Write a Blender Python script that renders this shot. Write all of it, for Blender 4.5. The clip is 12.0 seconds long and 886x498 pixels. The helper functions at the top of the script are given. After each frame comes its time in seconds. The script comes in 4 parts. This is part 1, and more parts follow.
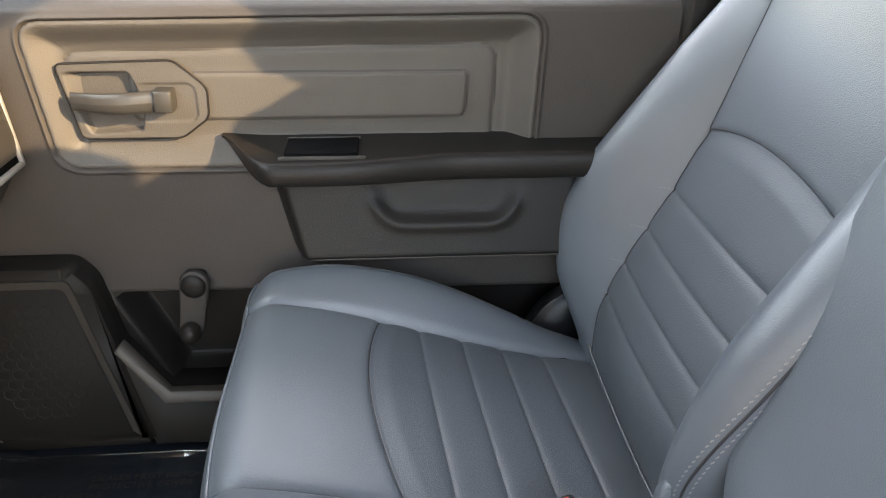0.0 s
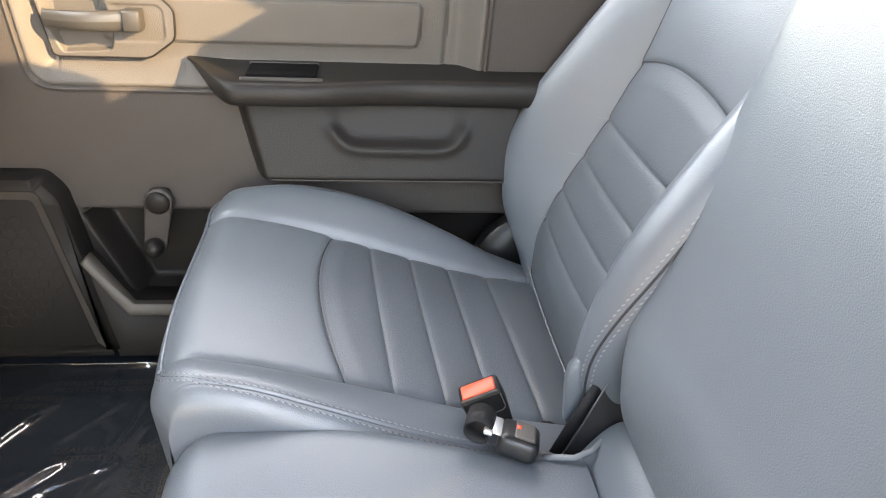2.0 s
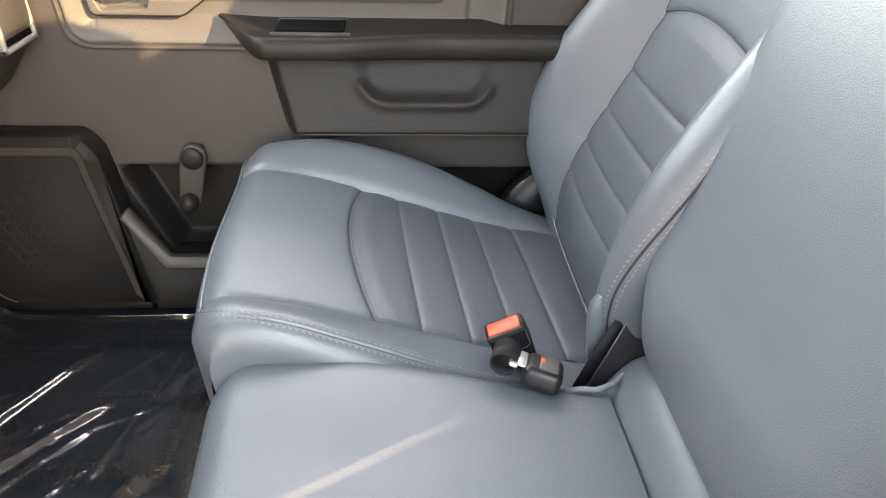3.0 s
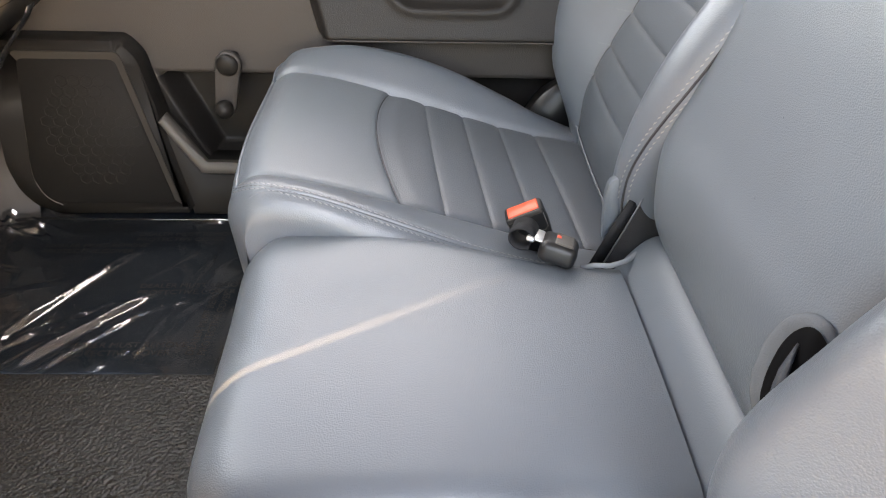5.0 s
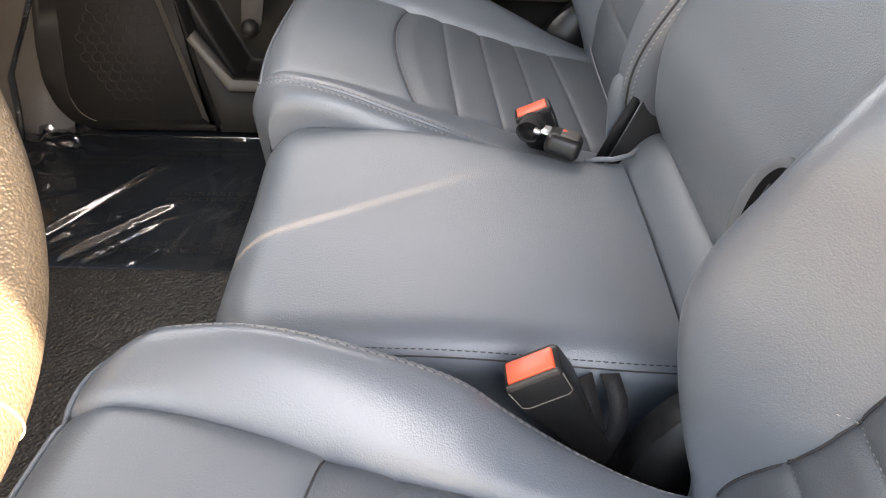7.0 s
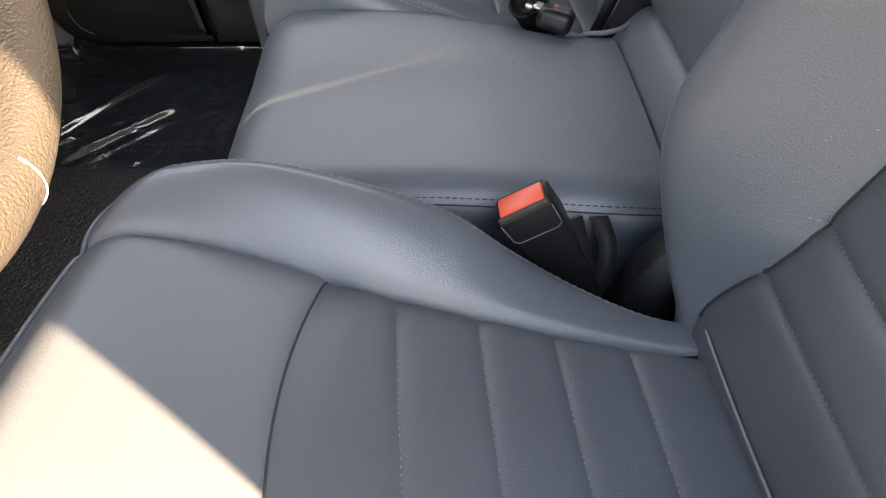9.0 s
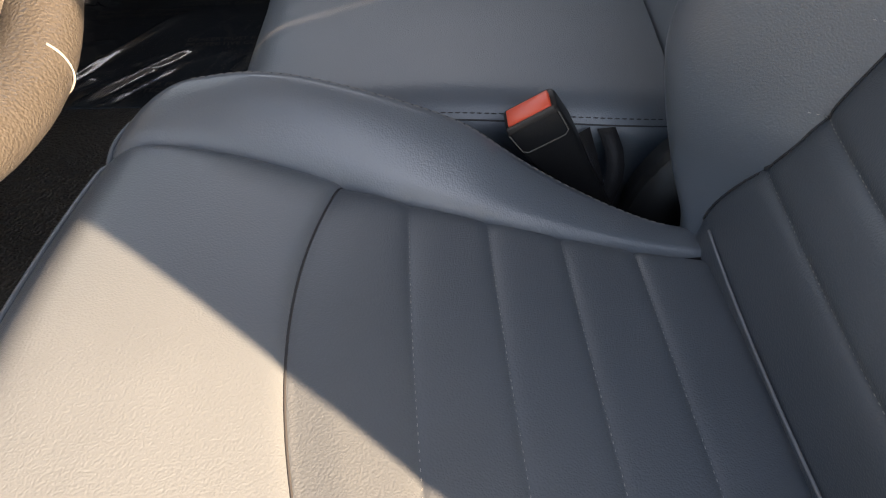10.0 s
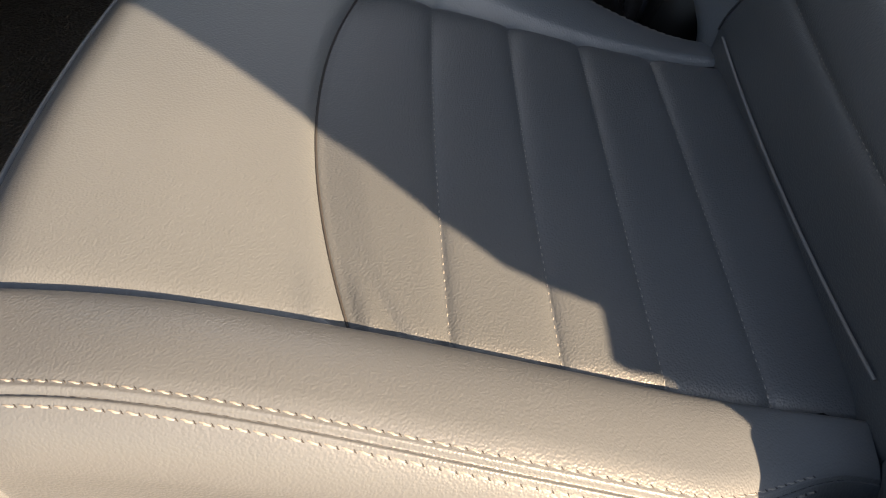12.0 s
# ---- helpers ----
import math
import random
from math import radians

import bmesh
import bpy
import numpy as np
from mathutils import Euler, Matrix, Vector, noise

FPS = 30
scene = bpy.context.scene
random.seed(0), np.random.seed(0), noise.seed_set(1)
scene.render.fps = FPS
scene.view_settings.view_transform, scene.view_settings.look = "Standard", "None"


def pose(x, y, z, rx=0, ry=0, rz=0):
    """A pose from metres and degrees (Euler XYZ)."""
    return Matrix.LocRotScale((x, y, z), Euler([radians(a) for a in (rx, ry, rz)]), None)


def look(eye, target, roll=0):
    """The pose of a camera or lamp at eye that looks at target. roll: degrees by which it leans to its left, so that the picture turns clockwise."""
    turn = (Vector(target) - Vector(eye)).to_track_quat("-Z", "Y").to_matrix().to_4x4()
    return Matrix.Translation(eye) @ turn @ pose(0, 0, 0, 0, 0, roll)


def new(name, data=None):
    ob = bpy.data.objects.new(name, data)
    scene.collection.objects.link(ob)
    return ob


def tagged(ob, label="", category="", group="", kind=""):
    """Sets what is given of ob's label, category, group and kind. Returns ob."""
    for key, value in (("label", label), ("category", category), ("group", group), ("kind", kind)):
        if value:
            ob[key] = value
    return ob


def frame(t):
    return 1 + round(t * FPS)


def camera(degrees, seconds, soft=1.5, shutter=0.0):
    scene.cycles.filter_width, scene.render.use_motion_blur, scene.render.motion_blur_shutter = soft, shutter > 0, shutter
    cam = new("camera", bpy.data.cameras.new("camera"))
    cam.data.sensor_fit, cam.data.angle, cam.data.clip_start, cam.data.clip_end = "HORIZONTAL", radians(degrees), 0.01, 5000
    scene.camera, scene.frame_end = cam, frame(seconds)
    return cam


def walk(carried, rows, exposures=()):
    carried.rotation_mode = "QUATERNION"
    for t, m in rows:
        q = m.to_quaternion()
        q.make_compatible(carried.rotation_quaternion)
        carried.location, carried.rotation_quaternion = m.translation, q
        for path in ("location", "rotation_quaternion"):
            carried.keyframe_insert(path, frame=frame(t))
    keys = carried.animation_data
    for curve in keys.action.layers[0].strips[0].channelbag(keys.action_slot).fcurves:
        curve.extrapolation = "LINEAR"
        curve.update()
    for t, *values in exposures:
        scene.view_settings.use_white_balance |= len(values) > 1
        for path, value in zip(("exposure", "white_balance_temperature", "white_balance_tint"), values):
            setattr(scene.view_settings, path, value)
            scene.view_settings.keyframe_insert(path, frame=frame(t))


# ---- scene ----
cam = camera(60.0, 12.0, 1.1)
EXPOSURE = [(0.0, 4.40, 7750, 14), (0.5, 4.58, 7700, 14), (1.0, 5.06, 7900, 14), (1.5, 5.12, 8000, 15), (2.5, 5.10, 8250, 16), (3.0, 5.03, 8400, 16), (5.0, 4.97, 8650, 18), (6.0, 4.95, 8950, 19), (7.5, 4.58, 8850, 19), (9.5, 3.45, 7800, 17), (10.0, 3.00, 7700, 17), (11.0, 2.63, 7950, 16), (11.5, 2.67, 7700, 16), (12.0, 2.25, 7850, 15)]
PATH = [
    (0, (0.024, -0.301, 0.962), (0.158, 1.484, 0.071), 0.5),
    (0.5, (0.035, -0.332, 0.95), (0.182, 1.449, 0.052), 0.9),
    (1, (0.041, -0.362, 0.943), (0.244, 1.416, 0.049), 2.4),
    (1.5, (0.051, -0.385, 0.933), (0.263, 1.385, 0.025), 2.9),
    (2, (0.059, -0.414, 0.915), (0.252, 1.347, -0.014), 3.0),
    (2.5, (0.058, -0.436, 0.904), (0.22, 1.313, -0.052), 2.5),
    (3, (0.055, -0.458, 0.895), (0.182, 1.277, -0.092), 1.7),
    (5, (0.062, -0.54, 0.841), (0.111, 1.141, -0.242), 1.3),
    (5.5, (0.067, -0.557, 0.828), (0.097, 1.115, -0.271), 1.2),
    (6, (0.071, -0.582, 0.82), (0.086, 1.075, -0.3), 0.6),
    (6.5, (0.076, -0.61, 0.809), (0.076, 1.042, -0.318), 0.9),
    (7, (0.077, -0.634, 0.797), (0.068, 0.997, -0.361), 1.2),
    (7.5, (0.08, -0.654, 0.777), (0.059, 0.95, -0.419), 0.8),
    (9.5, (0.091, -0.726, 0.74), (0.053, 0.786, -0.568), -1.5),
    (10, (0.095, -0.749, 0.731), (0.019, 0.722, -0.622), -2.9),
    (10.5, (0.093, -0.774, 0.723), (-0.023, 0.675, -0.651), -3.6),
    (11, (0.094, -0.794, 0.714), (-0.04, 0.606, -0.708), -4.1),
    (11.5, (0.097, -0.817, 0.701), (-0.05, 0.537, -0.764), -4.9),
    (12, (0.102, -0.843, 0.689), (-0.049, 0.48, -0.804), -4.8),
]
walk(cam, [(t, look(eye, target, roll)) for t, eye, target, roll in PATH], EXPOSURE)

# ---- light ----
SUN_WAY = Vector((-1.9, 1.35, -1.0)).normalized()
sky_world = bpy.data.worlds.new("sky")
scene.world = sky_world
sky_world.use_nodes = True
_n = sky_world.node_tree.nodes
_sky = _n.new("ShaderNodeTexSky")
_sky.sky_type = "NISHITA"
_sky.sun_disc = False
_sky.sun_elevation = math.asin(-SUN_WAY.z)
_sky.sun_rotation = math.atan2(-SUN_WAY.x, -SUN_WAY.y)
sky_world.node_tree.links.new(_sky.outputs[0], _n["Background"].inputs[0])
_n["Background"].inputs[1].default_value = 0.05
sun_data = bpy.data.lights.new("sun", "SUN")
sun_data.energy, sun_data.angle, sun_data.color = 4.0, radians(0.6), (1.0, 0.77, 0.53)
sun = new("sun", sun_data)


def window_light(name, eye, target, width, height, watts, colour):
    """Sky light that comes in through one opening."""
    d = bpy.data.lights.new(name, "AREA")
    d.shape, d.size, d.size_y, d.energy, d.color = "RECTANGLE", width, height, watts, colour
    ob = new(name, d)
    ob.matrix_world = look(eye, target)
    return ob


window_light("windscreen_sky", (-0.66, 0.48, 1.10), (0.20, 0.60, 0.45), 0.65, 0.45, 0.40, (0.68, 0.84, 1.0))
window_light("side_window_sky", (0.0, 0.90, 1.06), (0.05, 0.0, 0.5), 0.85, 0.36, 0.28, (0.86, 0.92, 1.0))
window_light("door_opening_sky", (0.66, -1.50, 1.62), (0.14, 0.0, 0.45), 1.10, 0.65, 1.80, (0.66, 0.80, 1.0))
# added spot lamp, source unseen, casting the narrow warm streak on the centre cushion
streak_data = bpy.data.lights.new("added_streak_lamp", "SPOT")
streak_data.energy, streak_data.color, streak_data.shadow_soft_size = 2.1, (1.0, 0.74, 0.48), 0.002
streak_data.spot_size, streak_data.spot_blend = radians(27), 0.9
streak_spot = new("added_streak_lamp", streak_data)
streak_spot.matrix_world = look((-0.454, -0.231, 0.835), (-0.035, 0.027, 0.368)) @ Matrix.Diagonal((0.044, 1, 1, 1))
sun.rotation_mode = "QUATERNION"
sun.rotation_quaternion = SUN_WAY.to_track_quat("-Z", "Y")


# ---- materials ----
def material(name, colour, rough=0.5, metal=0.0, spec=0.5):
    m = bpy.data.materials.new(name)
    m.use_nodes = True
    b = m.node_tree.nodes["Principled BSDF"]
    b.inputs["Base Color"].default_value = (*colour, 1)
    b.inputs["Roughness"].default_value = rough
    b.inputs["Metallic"].default_value = metal
    b.inputs["Specular IOR Level"].default_value = spec
    return m


def grained(name, colour, rough, cell, bump, blotch=0.12, spec=0.5):
    """A moulded or embossed skin: pebble grain of that cell size in metres, and broad uneven tone and gloss."""
    m = material(name, colour, rough, 0.0, spec)
    t, b = m.node_tree, m.node_tree.nodes["Principled BSDF"]
    link = t.links.new
    co = t.nodes.new("ShaderNodeTexCoord")
    vo = t.nodes.new("ShaderNodeTexVoronoi")
    vo.feature = "SMOOTH_F1"
    vo.inputs["Scale"].default_value = 1.0 / cell
    vo.inputs["Smoothness"].default_value = 0.6
    warp = t.nodes.new("ShaderNodeTexNoise")
    warp.inputs["Scale"].default_value = 0.35 / cell
    mix = t.nodes.new("ShaderNodeVectorMath")
    mix.operation = "MULTIPLY_ADD"
    mix.inputs[1].default_value = (cell, cell, cell)
    link(co.outputs["Object"], warp.inputs["Vector"])
    link(warp.outputs["Color"], mix.inputs[0])
    link(co.outputs["Object"], mix.inputs[2])
    link(mix.outputs[0], vo.inputs["Vector"])
    bp = t.nodes.new("ShaderNodeBump")
    bp.inputs["Strength"].default_value = bump
    bp.inputs["Distance"].default_value = cell * 0.5
    bp.invert = True
    link(vo.outputs["Distance"], bp.inputs["Height"])
    link(bp.outputs[0], b.inputs["Normal"])
    big = t.nodes.new("ShaderNodeTexNoise")
    big.inputs["Scale"].default_value = 9.0
    big.inputs["Detail"].default_value = 5.0
    link(co.outputs["Object"], big.inputs["Vector"])
    ramp = t.nodes.new("ShaderNodeMapRange")
    ramp.inputs["To Min"].default_value = 1.0 - blotch
    ramp.inputs["To Max"].default_value = 1.0 + blotch
    link(big.outputs["Fac"], ramp.inputs["Value"])
    mul = t.nodes.new("ShaderNodeMix")
    mul.data_type, mul.blend_type = "RGBA", "MULTIPLY"
    mul.inputs[0].default_value = 1.0
    mul.inputs[6].default_value = (*colour, 1)
    link(ramp.outputs[0], mul.inputs[7])
    link(mul.outputs[2], b.inputs["Base Color"])
    rr = t.nodes.new("ShaderNodeMapRange")
    rr.inputs["To Min"].default_value = rough - 0.07
    rr.inputs["To Max"].default_value = rough + 0.07
    link(big.outputs["Fac"], rr.inputs["Value"])
    link(rr.outputs[0], b.inputs["Roughness"])
    return m


VINYL = grained("seat_vinyl", (0.108, 0.126, 0.145), 0.38, 0.0014, 0.36, 0.12, 0.6)
VINYL_INSERT = grained("seat_insert_vinyl", (0.080, 0.093, 0.108), 0.42, 0.0014, 0.44, 0.12, 0.55)
VINYL_SIDE = grained("seat_side_vinyl", (0.108, 0.125, 0.145), 0.36, 0.0014, 0.30, 0.12, 0.7)
CLOTH_EDGE = grained("cover_edge", (0.19, 0.20, 0.215), 0.75, 0.0015, 0.3)
HEM = grained("hem_cloth", (0.104, 0.115, 0.126), 0.8, 0.0012, 0.4)
THREAD = material("thread", (0.26, 0.26, 0.255), 0.7)
DARK_THREAD = material("dark_thread", (0.03, 0.03, 0.033), 0.7)
TRIM = grained("door_plastic", (0.105, 0.097, 0.089), 0.52, 0.0016, 0.35, 0.14, 0.3)
TRIM_PANEL = grained("door_insert_plastic", (0.084, 0.077, 0.070), 0.5, 0.0016, 0.4, 0.14, 0.35)
TRIM_BROWN = grained("brown_plastic", (0.052, 0.0465, 0.0435), 0.52, 0.0016, 0.35, 0.14, 0.3)
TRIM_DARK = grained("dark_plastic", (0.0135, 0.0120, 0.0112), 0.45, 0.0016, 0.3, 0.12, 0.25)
RUBBER = grained("floor_vinyl", (0.028, 0.0265, 0.024), 0.42, 0.0042, 1.0, 0.45)
MAT_BLUE = grained("floor_under_film", (0.014, 0.021, 0.031), 0.75, 0.004, 0.2, 0.12, 0.2)
BLACK = grained("black_plastic", (0.011, 0.011, 0.012), 0.38, 0.0015, 0.12)
RECLINER = grained("recliner_plastic", (0.0085, 0.0088, 0.0095), 0.3, 0.0015, 0.12, 0.12, 0.4)
SMOOTH_BLACK = material("smooth_black_plastic", (0.02, 0.02, 0.021), 0.3)
WEB = grained("belt_webbing", (0.010, 0.010, 0.0115), 0.6, 0.0012, 0.5, 0.12, 0.3)
WEB_GREY = grained("worn_webbing", (0.05, 0.056, 0.066), 0.6, 0.0012, 0.5, 0.12, 0.3)
RED = material("buckle_red", (0.82, 0.10, 0.045), 0.36)
WORN_STEEL = material("worn_steel", (0.16, 0.16, 0.165), 0.5, 0.7)
STEEL = material("bright_steel", (0.85, 0.85, 0.84), 0.42, 0.85)
LEVER = grained("lever_plastic", (0.042, 0.040, 0.037), 0.36, 0.0012, 0.15)
FRAME = grained("frame_plastic", (0.035, 0.032, 0.029), 0.5, 0.0016, 0.3, 0.12, 0.3)
SILVER = material("silver_paint", (0.5, 0.5, 0.49), 0.35, 0.6)
WHEEL = grained("wheel_skin", (0.052, 0.048, 0.043), 0.40, 0.0017, 0.85)
LINER = grained("headliner", (0.34, 0.335, 0.33), 0.9, 0.002, 0.2)
POD_SKIN = grained("pod_plastic", (0.0175, 0.0160, 0.0150), 0.55, 0.0016, 0.25, 0.12, 0.15)
GRILLE = grained("speaker_cloth", (0.016, 0.0146, 0.0138), 0.8, 0.0012, 0.4, 0.12, 0.2)
# matte black that puts the shade inside holes into the colour
HOLE_SHADE = material("hole_shade_black", (0.004, 0.004, 0.0045), 0.9, 0.0, 0.1)
INK = material("print_ink", (0.006, 0.006, 0.007), 0.6)
FILM = bpy.data.materials.new("clear_film")
FILM.use_nodes = True
_t = FILM.node_tree
_t.nodes.remove(_t.nodes["Principled BSDF"])
_gl, _tr, _mx, _fr = (_t.nodes.new(k) for k in ("ShaderNodeBsdfGlossy", "ShaderNodeBsdfTransparent", "ShaderNodeMixShader", "ShaderNodeFresnel"))
_gl.inputs["Roughness"].default_value = 0.025
_tr.inputs["Color"].default_value = (0.93, 0.95, 0.97, 1)
_fr.inputs["IOR"].default_value = 2.3
_t.links.new(_fr.outputs[0], _mx.inputs[0])
_t.links.new(_tr.outputs[0], _mx.inputs[1])
_t.links.new(_gl.outputs[0], _mx.inputs[2])
_haze, _dull = _t.nodes.new("ShaderNodeMixShader"), _t.nodes.new("ShaderNodeBsdfDiffuse")
_dull.inputs["Color"].default_value = (0.75, 0.76, 0.78, 1)
_haze.inputs[0].default_value = 0.008
_t.links.new(_mx.outputs[0], _haze.inputs[1])
_t.links.new(_dull.outputs[0], _haze.inputs[2])
_t.links.new(_haze.outputs[0], _t.nodes["Material Output"].inputs["Surface"])
ASPHALT = grained("asphalt", (0.2, 0.19, 0.18), 0.9, 0.02, 0.4)


# ---- building helpers ----
def link_mesh(name, me, mat, parent=None, label=""):
    if mat:
        me.materials.append(mat)
    ob = new(name, me)
    ob.parent = parent
    if label:
        tagged(ob, label)
    return ob


def part(name, bm, mat, parent=None, label="", smooth=True):
    me = bpy.data.meshes.new(name)
    bmesh.ops.recalc_face_normals(bm, faces=bm.faces[:])
    for f in bm.faces:
        f.smooth = smooth
    bm.to_mesh(me)
    bm.free()
    return link_mesh(name, me, mat, parent, label)


def thing(name, label, category, group="", kind="", at=(0, 0, 0)):
    e = new(name)
    e.location = at
    e.empty_display_size = 0.05
    return tagged(e, label, category, group, kind)


def sheet(name, fn, us, vs, mat, parent=None, label="", flip=False):
    """A surface from fn(u, v) over two rows of parameters."""
    nu, nv = len(us), len(vs)
    pts = [fn(u, v) for u in us for v in vs]
    faces = []
    for i in range(nu - 1):
        for j in range(nv - 1):
            q = (i * nv + j, i * nv + j + 1, (i + 1) * nv + j + 1, (i + 1) * nv + j)
            faces.append(q[::-1] if flip else q)
    me = bpy.data.meshes.new(name)
    me.from_pydata(pts, [], faces)
    me.shade_smooth()
    return link_mesh(name, me, mat, parent, label)


def box(bm, x0, x1, y0, y1, z0, z1, bevel=0.0, segs=2, m=None):
    r = bmesh.ops.create_cube(bm, size=1.0)
    vs = r["verts"]
    mm = Matrix.LocRotScale(((x0 + x1) / 2, (y0 + y1) / 2, (z0 + z1) / 2), None, (x1 - x0, y1 - y0, z1 - z0))
    bmesh.ops.transform(bm, matrix=mm, verts=vs)
    if bevel:
        es = list({e for v in vs for e in v.link_edges})
        r = bmesh.ops.bevel(bm, geom=es, offset=bevel, segments=segs, profile=0.5, affect="EDGES")
        vs = list({v for f in r["faces"] for v in f.verts} | {v for v in vs if v.is_valid})
    if m is not None:
        bmesh.ops.transform(bm, matrix=m, verts=[v for v in vs if v.is_valid])


def prism(bm, outline, y0, y1, bevel=0.0, segs=2, swap=None):
    """An outline in x and z, drawn out from y0 to y1, with its y0 rim bevelled. swap turns each corner into another frame."""
    put = swap or (lambda x, y, z: (x, y, z))
    a = [bm.verts.new(put(x, y0, z)) for x, z in outline]
    b = [bm.verts.new(put(x, y1, z)) for x, z in outline]
    front = bm.faces.new(a)
    bm.faces.new(b[::-1])
    n = len(outline)
    for i in range(n):
        bm.faces.new((a[(i + 1) % n], a[i], b[i], b[(i + 1) % n]))
    if bevel:
        bmesh.ops.bevel(bm, geom=list(front.edges), offset=bevel, segments=segs, profile=0.5, affect="EDGES")


def rounded(outline, r, n=5):
    """The outline with its corners rounded."""
    out = []
    m = len(outline)
    for i in range(m):
        p = Vector(outline[i])
        a, b = Vector(outline[i - 1]), Vector(outline[(i + 1) % m])
        rr = min(r, 0.45 * (a - p).length, 0.45 * (b - p).length)
        p0, p1 = p + (a - p).normalized() * rr, p + (b - p).normalized() * rr
        for k in range(n + 1):
            t = k / n
            out.append(tuple((1 - t) ** 2 * p0 + 2 * t * (1 - t) * p + t * t * p1))
    return out


def tube(bm, pts, r, sides=8, closed=False, flat=1.0, up=Vector((0, 0, 1))):
    """A round (or flattened) cord along points."""
    pts = [Vector(p) for p in pts]
    n = len(pts)
    rings = []
    for i, p in enumerate(pts):
        a = pts[i - 1] if (i or closed) else p
        b = pts[(i + 1) % n] if (i < n - 1 or closed) else p
        d = (b - a).normalized()
        s = d.cross(up)
        s = s.normalized() if s.length > 1e-5 else Vector((1, 0, 0))
        w = s.cross(d).normalized()
        rings.append([bm.verts.new(p + s * (r * math.cos(k * math.tau / sides)) + w * (r * flat * math.sin(k * math.tau / sides))) for k in range(sides)])
    for i in range(n if closed else n - 1):
        a, b = rings[i], rings[(i + 1) % n]
        for k in range(sides):
            bm.faces.new((a[k], a[(k + 1) % sides], b[(k + 1) % sides], b[k]))
    if not closed:
        bm.faces.new(rings[0][::-1])
        bm.faces.new(rings[-1])


def lerp_knots(x, knots):
    """A smooth curve through a few knots."""
    xs, ys = [k[0] for k in knots], [k[1] for k in knots]
    if x <= xs[0]:
        return ys[0] + (x - xs[0]) * (ys[1] - ys[0]) / (xs[1] - xs[0])
    if x >= xs[-1]:
        return ys[-1] + (x - xs[-1]) * (ys[-1] - ys[-2]) / (xs[-1] - xs[-2])
    i = max(k for k in range(len(xs) - 1) if xs[k] <= x)

    def slope(k):
        if k == 0 or k == len(xs) - 1:
            j = min(k, len(xs) - 2)
            return (ys[j + 1] - ys[j]) / (xs[j + 1] - xs[j])
        return (ys[k + 1] - ys[k - 1]) / (xs[k + 1] - xs[k - 1])
    h = xs[i + 1] - xs[i]
    t = (x - xs[i]) / h
    return ((2 * t ** 3 - 3 * t * t + 1) * ys[i] + (t ** 3 - 2 * t * t + t) * h * slope(i)
            + (-2 * t ** 3 + 3 * t * t) * ys[i + 1] + (t ** 3 - t * t) * h * slope(i + 1))


def smooth(a, b, x):
    t = min(1.0, max(0.0, (x - a) / (b - a)))
    return t * t * (3 - 2 * t)


def span(a, b, step):
    n = max(1, round(abs(b - a) / step))
    return [a + (b - a) * i / n for i in range(n + 1)]


# ---- outer seats: cushion and backrest as functions of the distance v from the seat's middle ----
SEAM = 0.168          # half width between the bolster seams
EDGE = 0.258          # half width of the whole seat
CREST = 0.228
TOP = [(-0.22, 0.410), (-0.15, 0.414), (-0.10, 0.408), (-0.05, 0.397), (0.0, 0.382), (0.06, 0.363), (0.12, 0.344), (0.18, 0.326), (0.24, 0.311), (0.30, 0.300)]
BACK_TOP = [(0.50, 0.369), (0.57, 0.405), (0.66, 0.444), (0.75, 0.473), (0.82, 0.495), (1.0, 0.545), (1.15, 0.58)]
BACK = [(0.20, 0.276), (0.30, 0.289), (0.34, 0.297), (0.39, 0.312), (0.44, 0.337)] + BACK_TOP
BACK_PASSENGER = [(0.20, 0.314), (0.30, 0.316), (0.34, 0.316), (0.39, 0.321), (0.44, 0.339)] + BACK_TOP
LOW_SIDE = [(-0.19, 0.013), (-0.12, 0.017), (-0.066, 0.018), (0.0, 0.013), (0.09, 0.006), (0.15, 0.002), (0.25, 0.0), (0.3, 0.0)]
INBOARD = [(-0.19, 0.0), (-0.12, 0.021), (-0.066, 0.036), (0.0, 0.042), (0.088, 0.036), (0.133, 0.020), (0.18, 0.009), (0.25, 0.0), (0.3, 0.0)]
OUTBOARD = [(-0.18, 0.0), (-0.12, 0.019), (-0.053, 0.038), (0.029, 0.050), (0.113, 0.048), (0.20, 0.034), (0.26, 0.016), (0.3, 0.006)]
CROSS = (0.062, 0.121, 0.178, 0.237)
WING = [(0.20, 0.0), (0.30, 0.004), (0.36, 0.026), (0.42, 0.056), (0.50, 0.090), (0.58, 0.104), (0.66, 0.092), (0.74, 0.062), (0.82, 0.030), (0.95, 0.010), (1.15, 0.0)]


def arc_x(v):
    return -0.014 + 0.026 * (v / SEAM) ** 2


def arch_z(v):
    return 0.684 - 0.03 * (v / SEAM) ** 2


def groove(d, wide, deep):
    return -deep * math.exp(-(d / wide) ** 2)


def crease(d, wide, deep):
    """A sewn-down line between two padded channels: sharp at the thread, softly rounded on both sides."""
    return -deep * math.exp(-abs(d) / wide)


def front_x(v, bow=0.022, corner=0.045):
    return -0.199 + bow * abs(v / EDGE) ** 2.6 + corner * smooth(0.72, 1.0, abs(v) / EDGE) ** 2


def back_half(z):
    return 0.245 + 0.02 * smooth(0.33, 0.5, z) - 0.05 * smooth(0.75, 1.05, z)


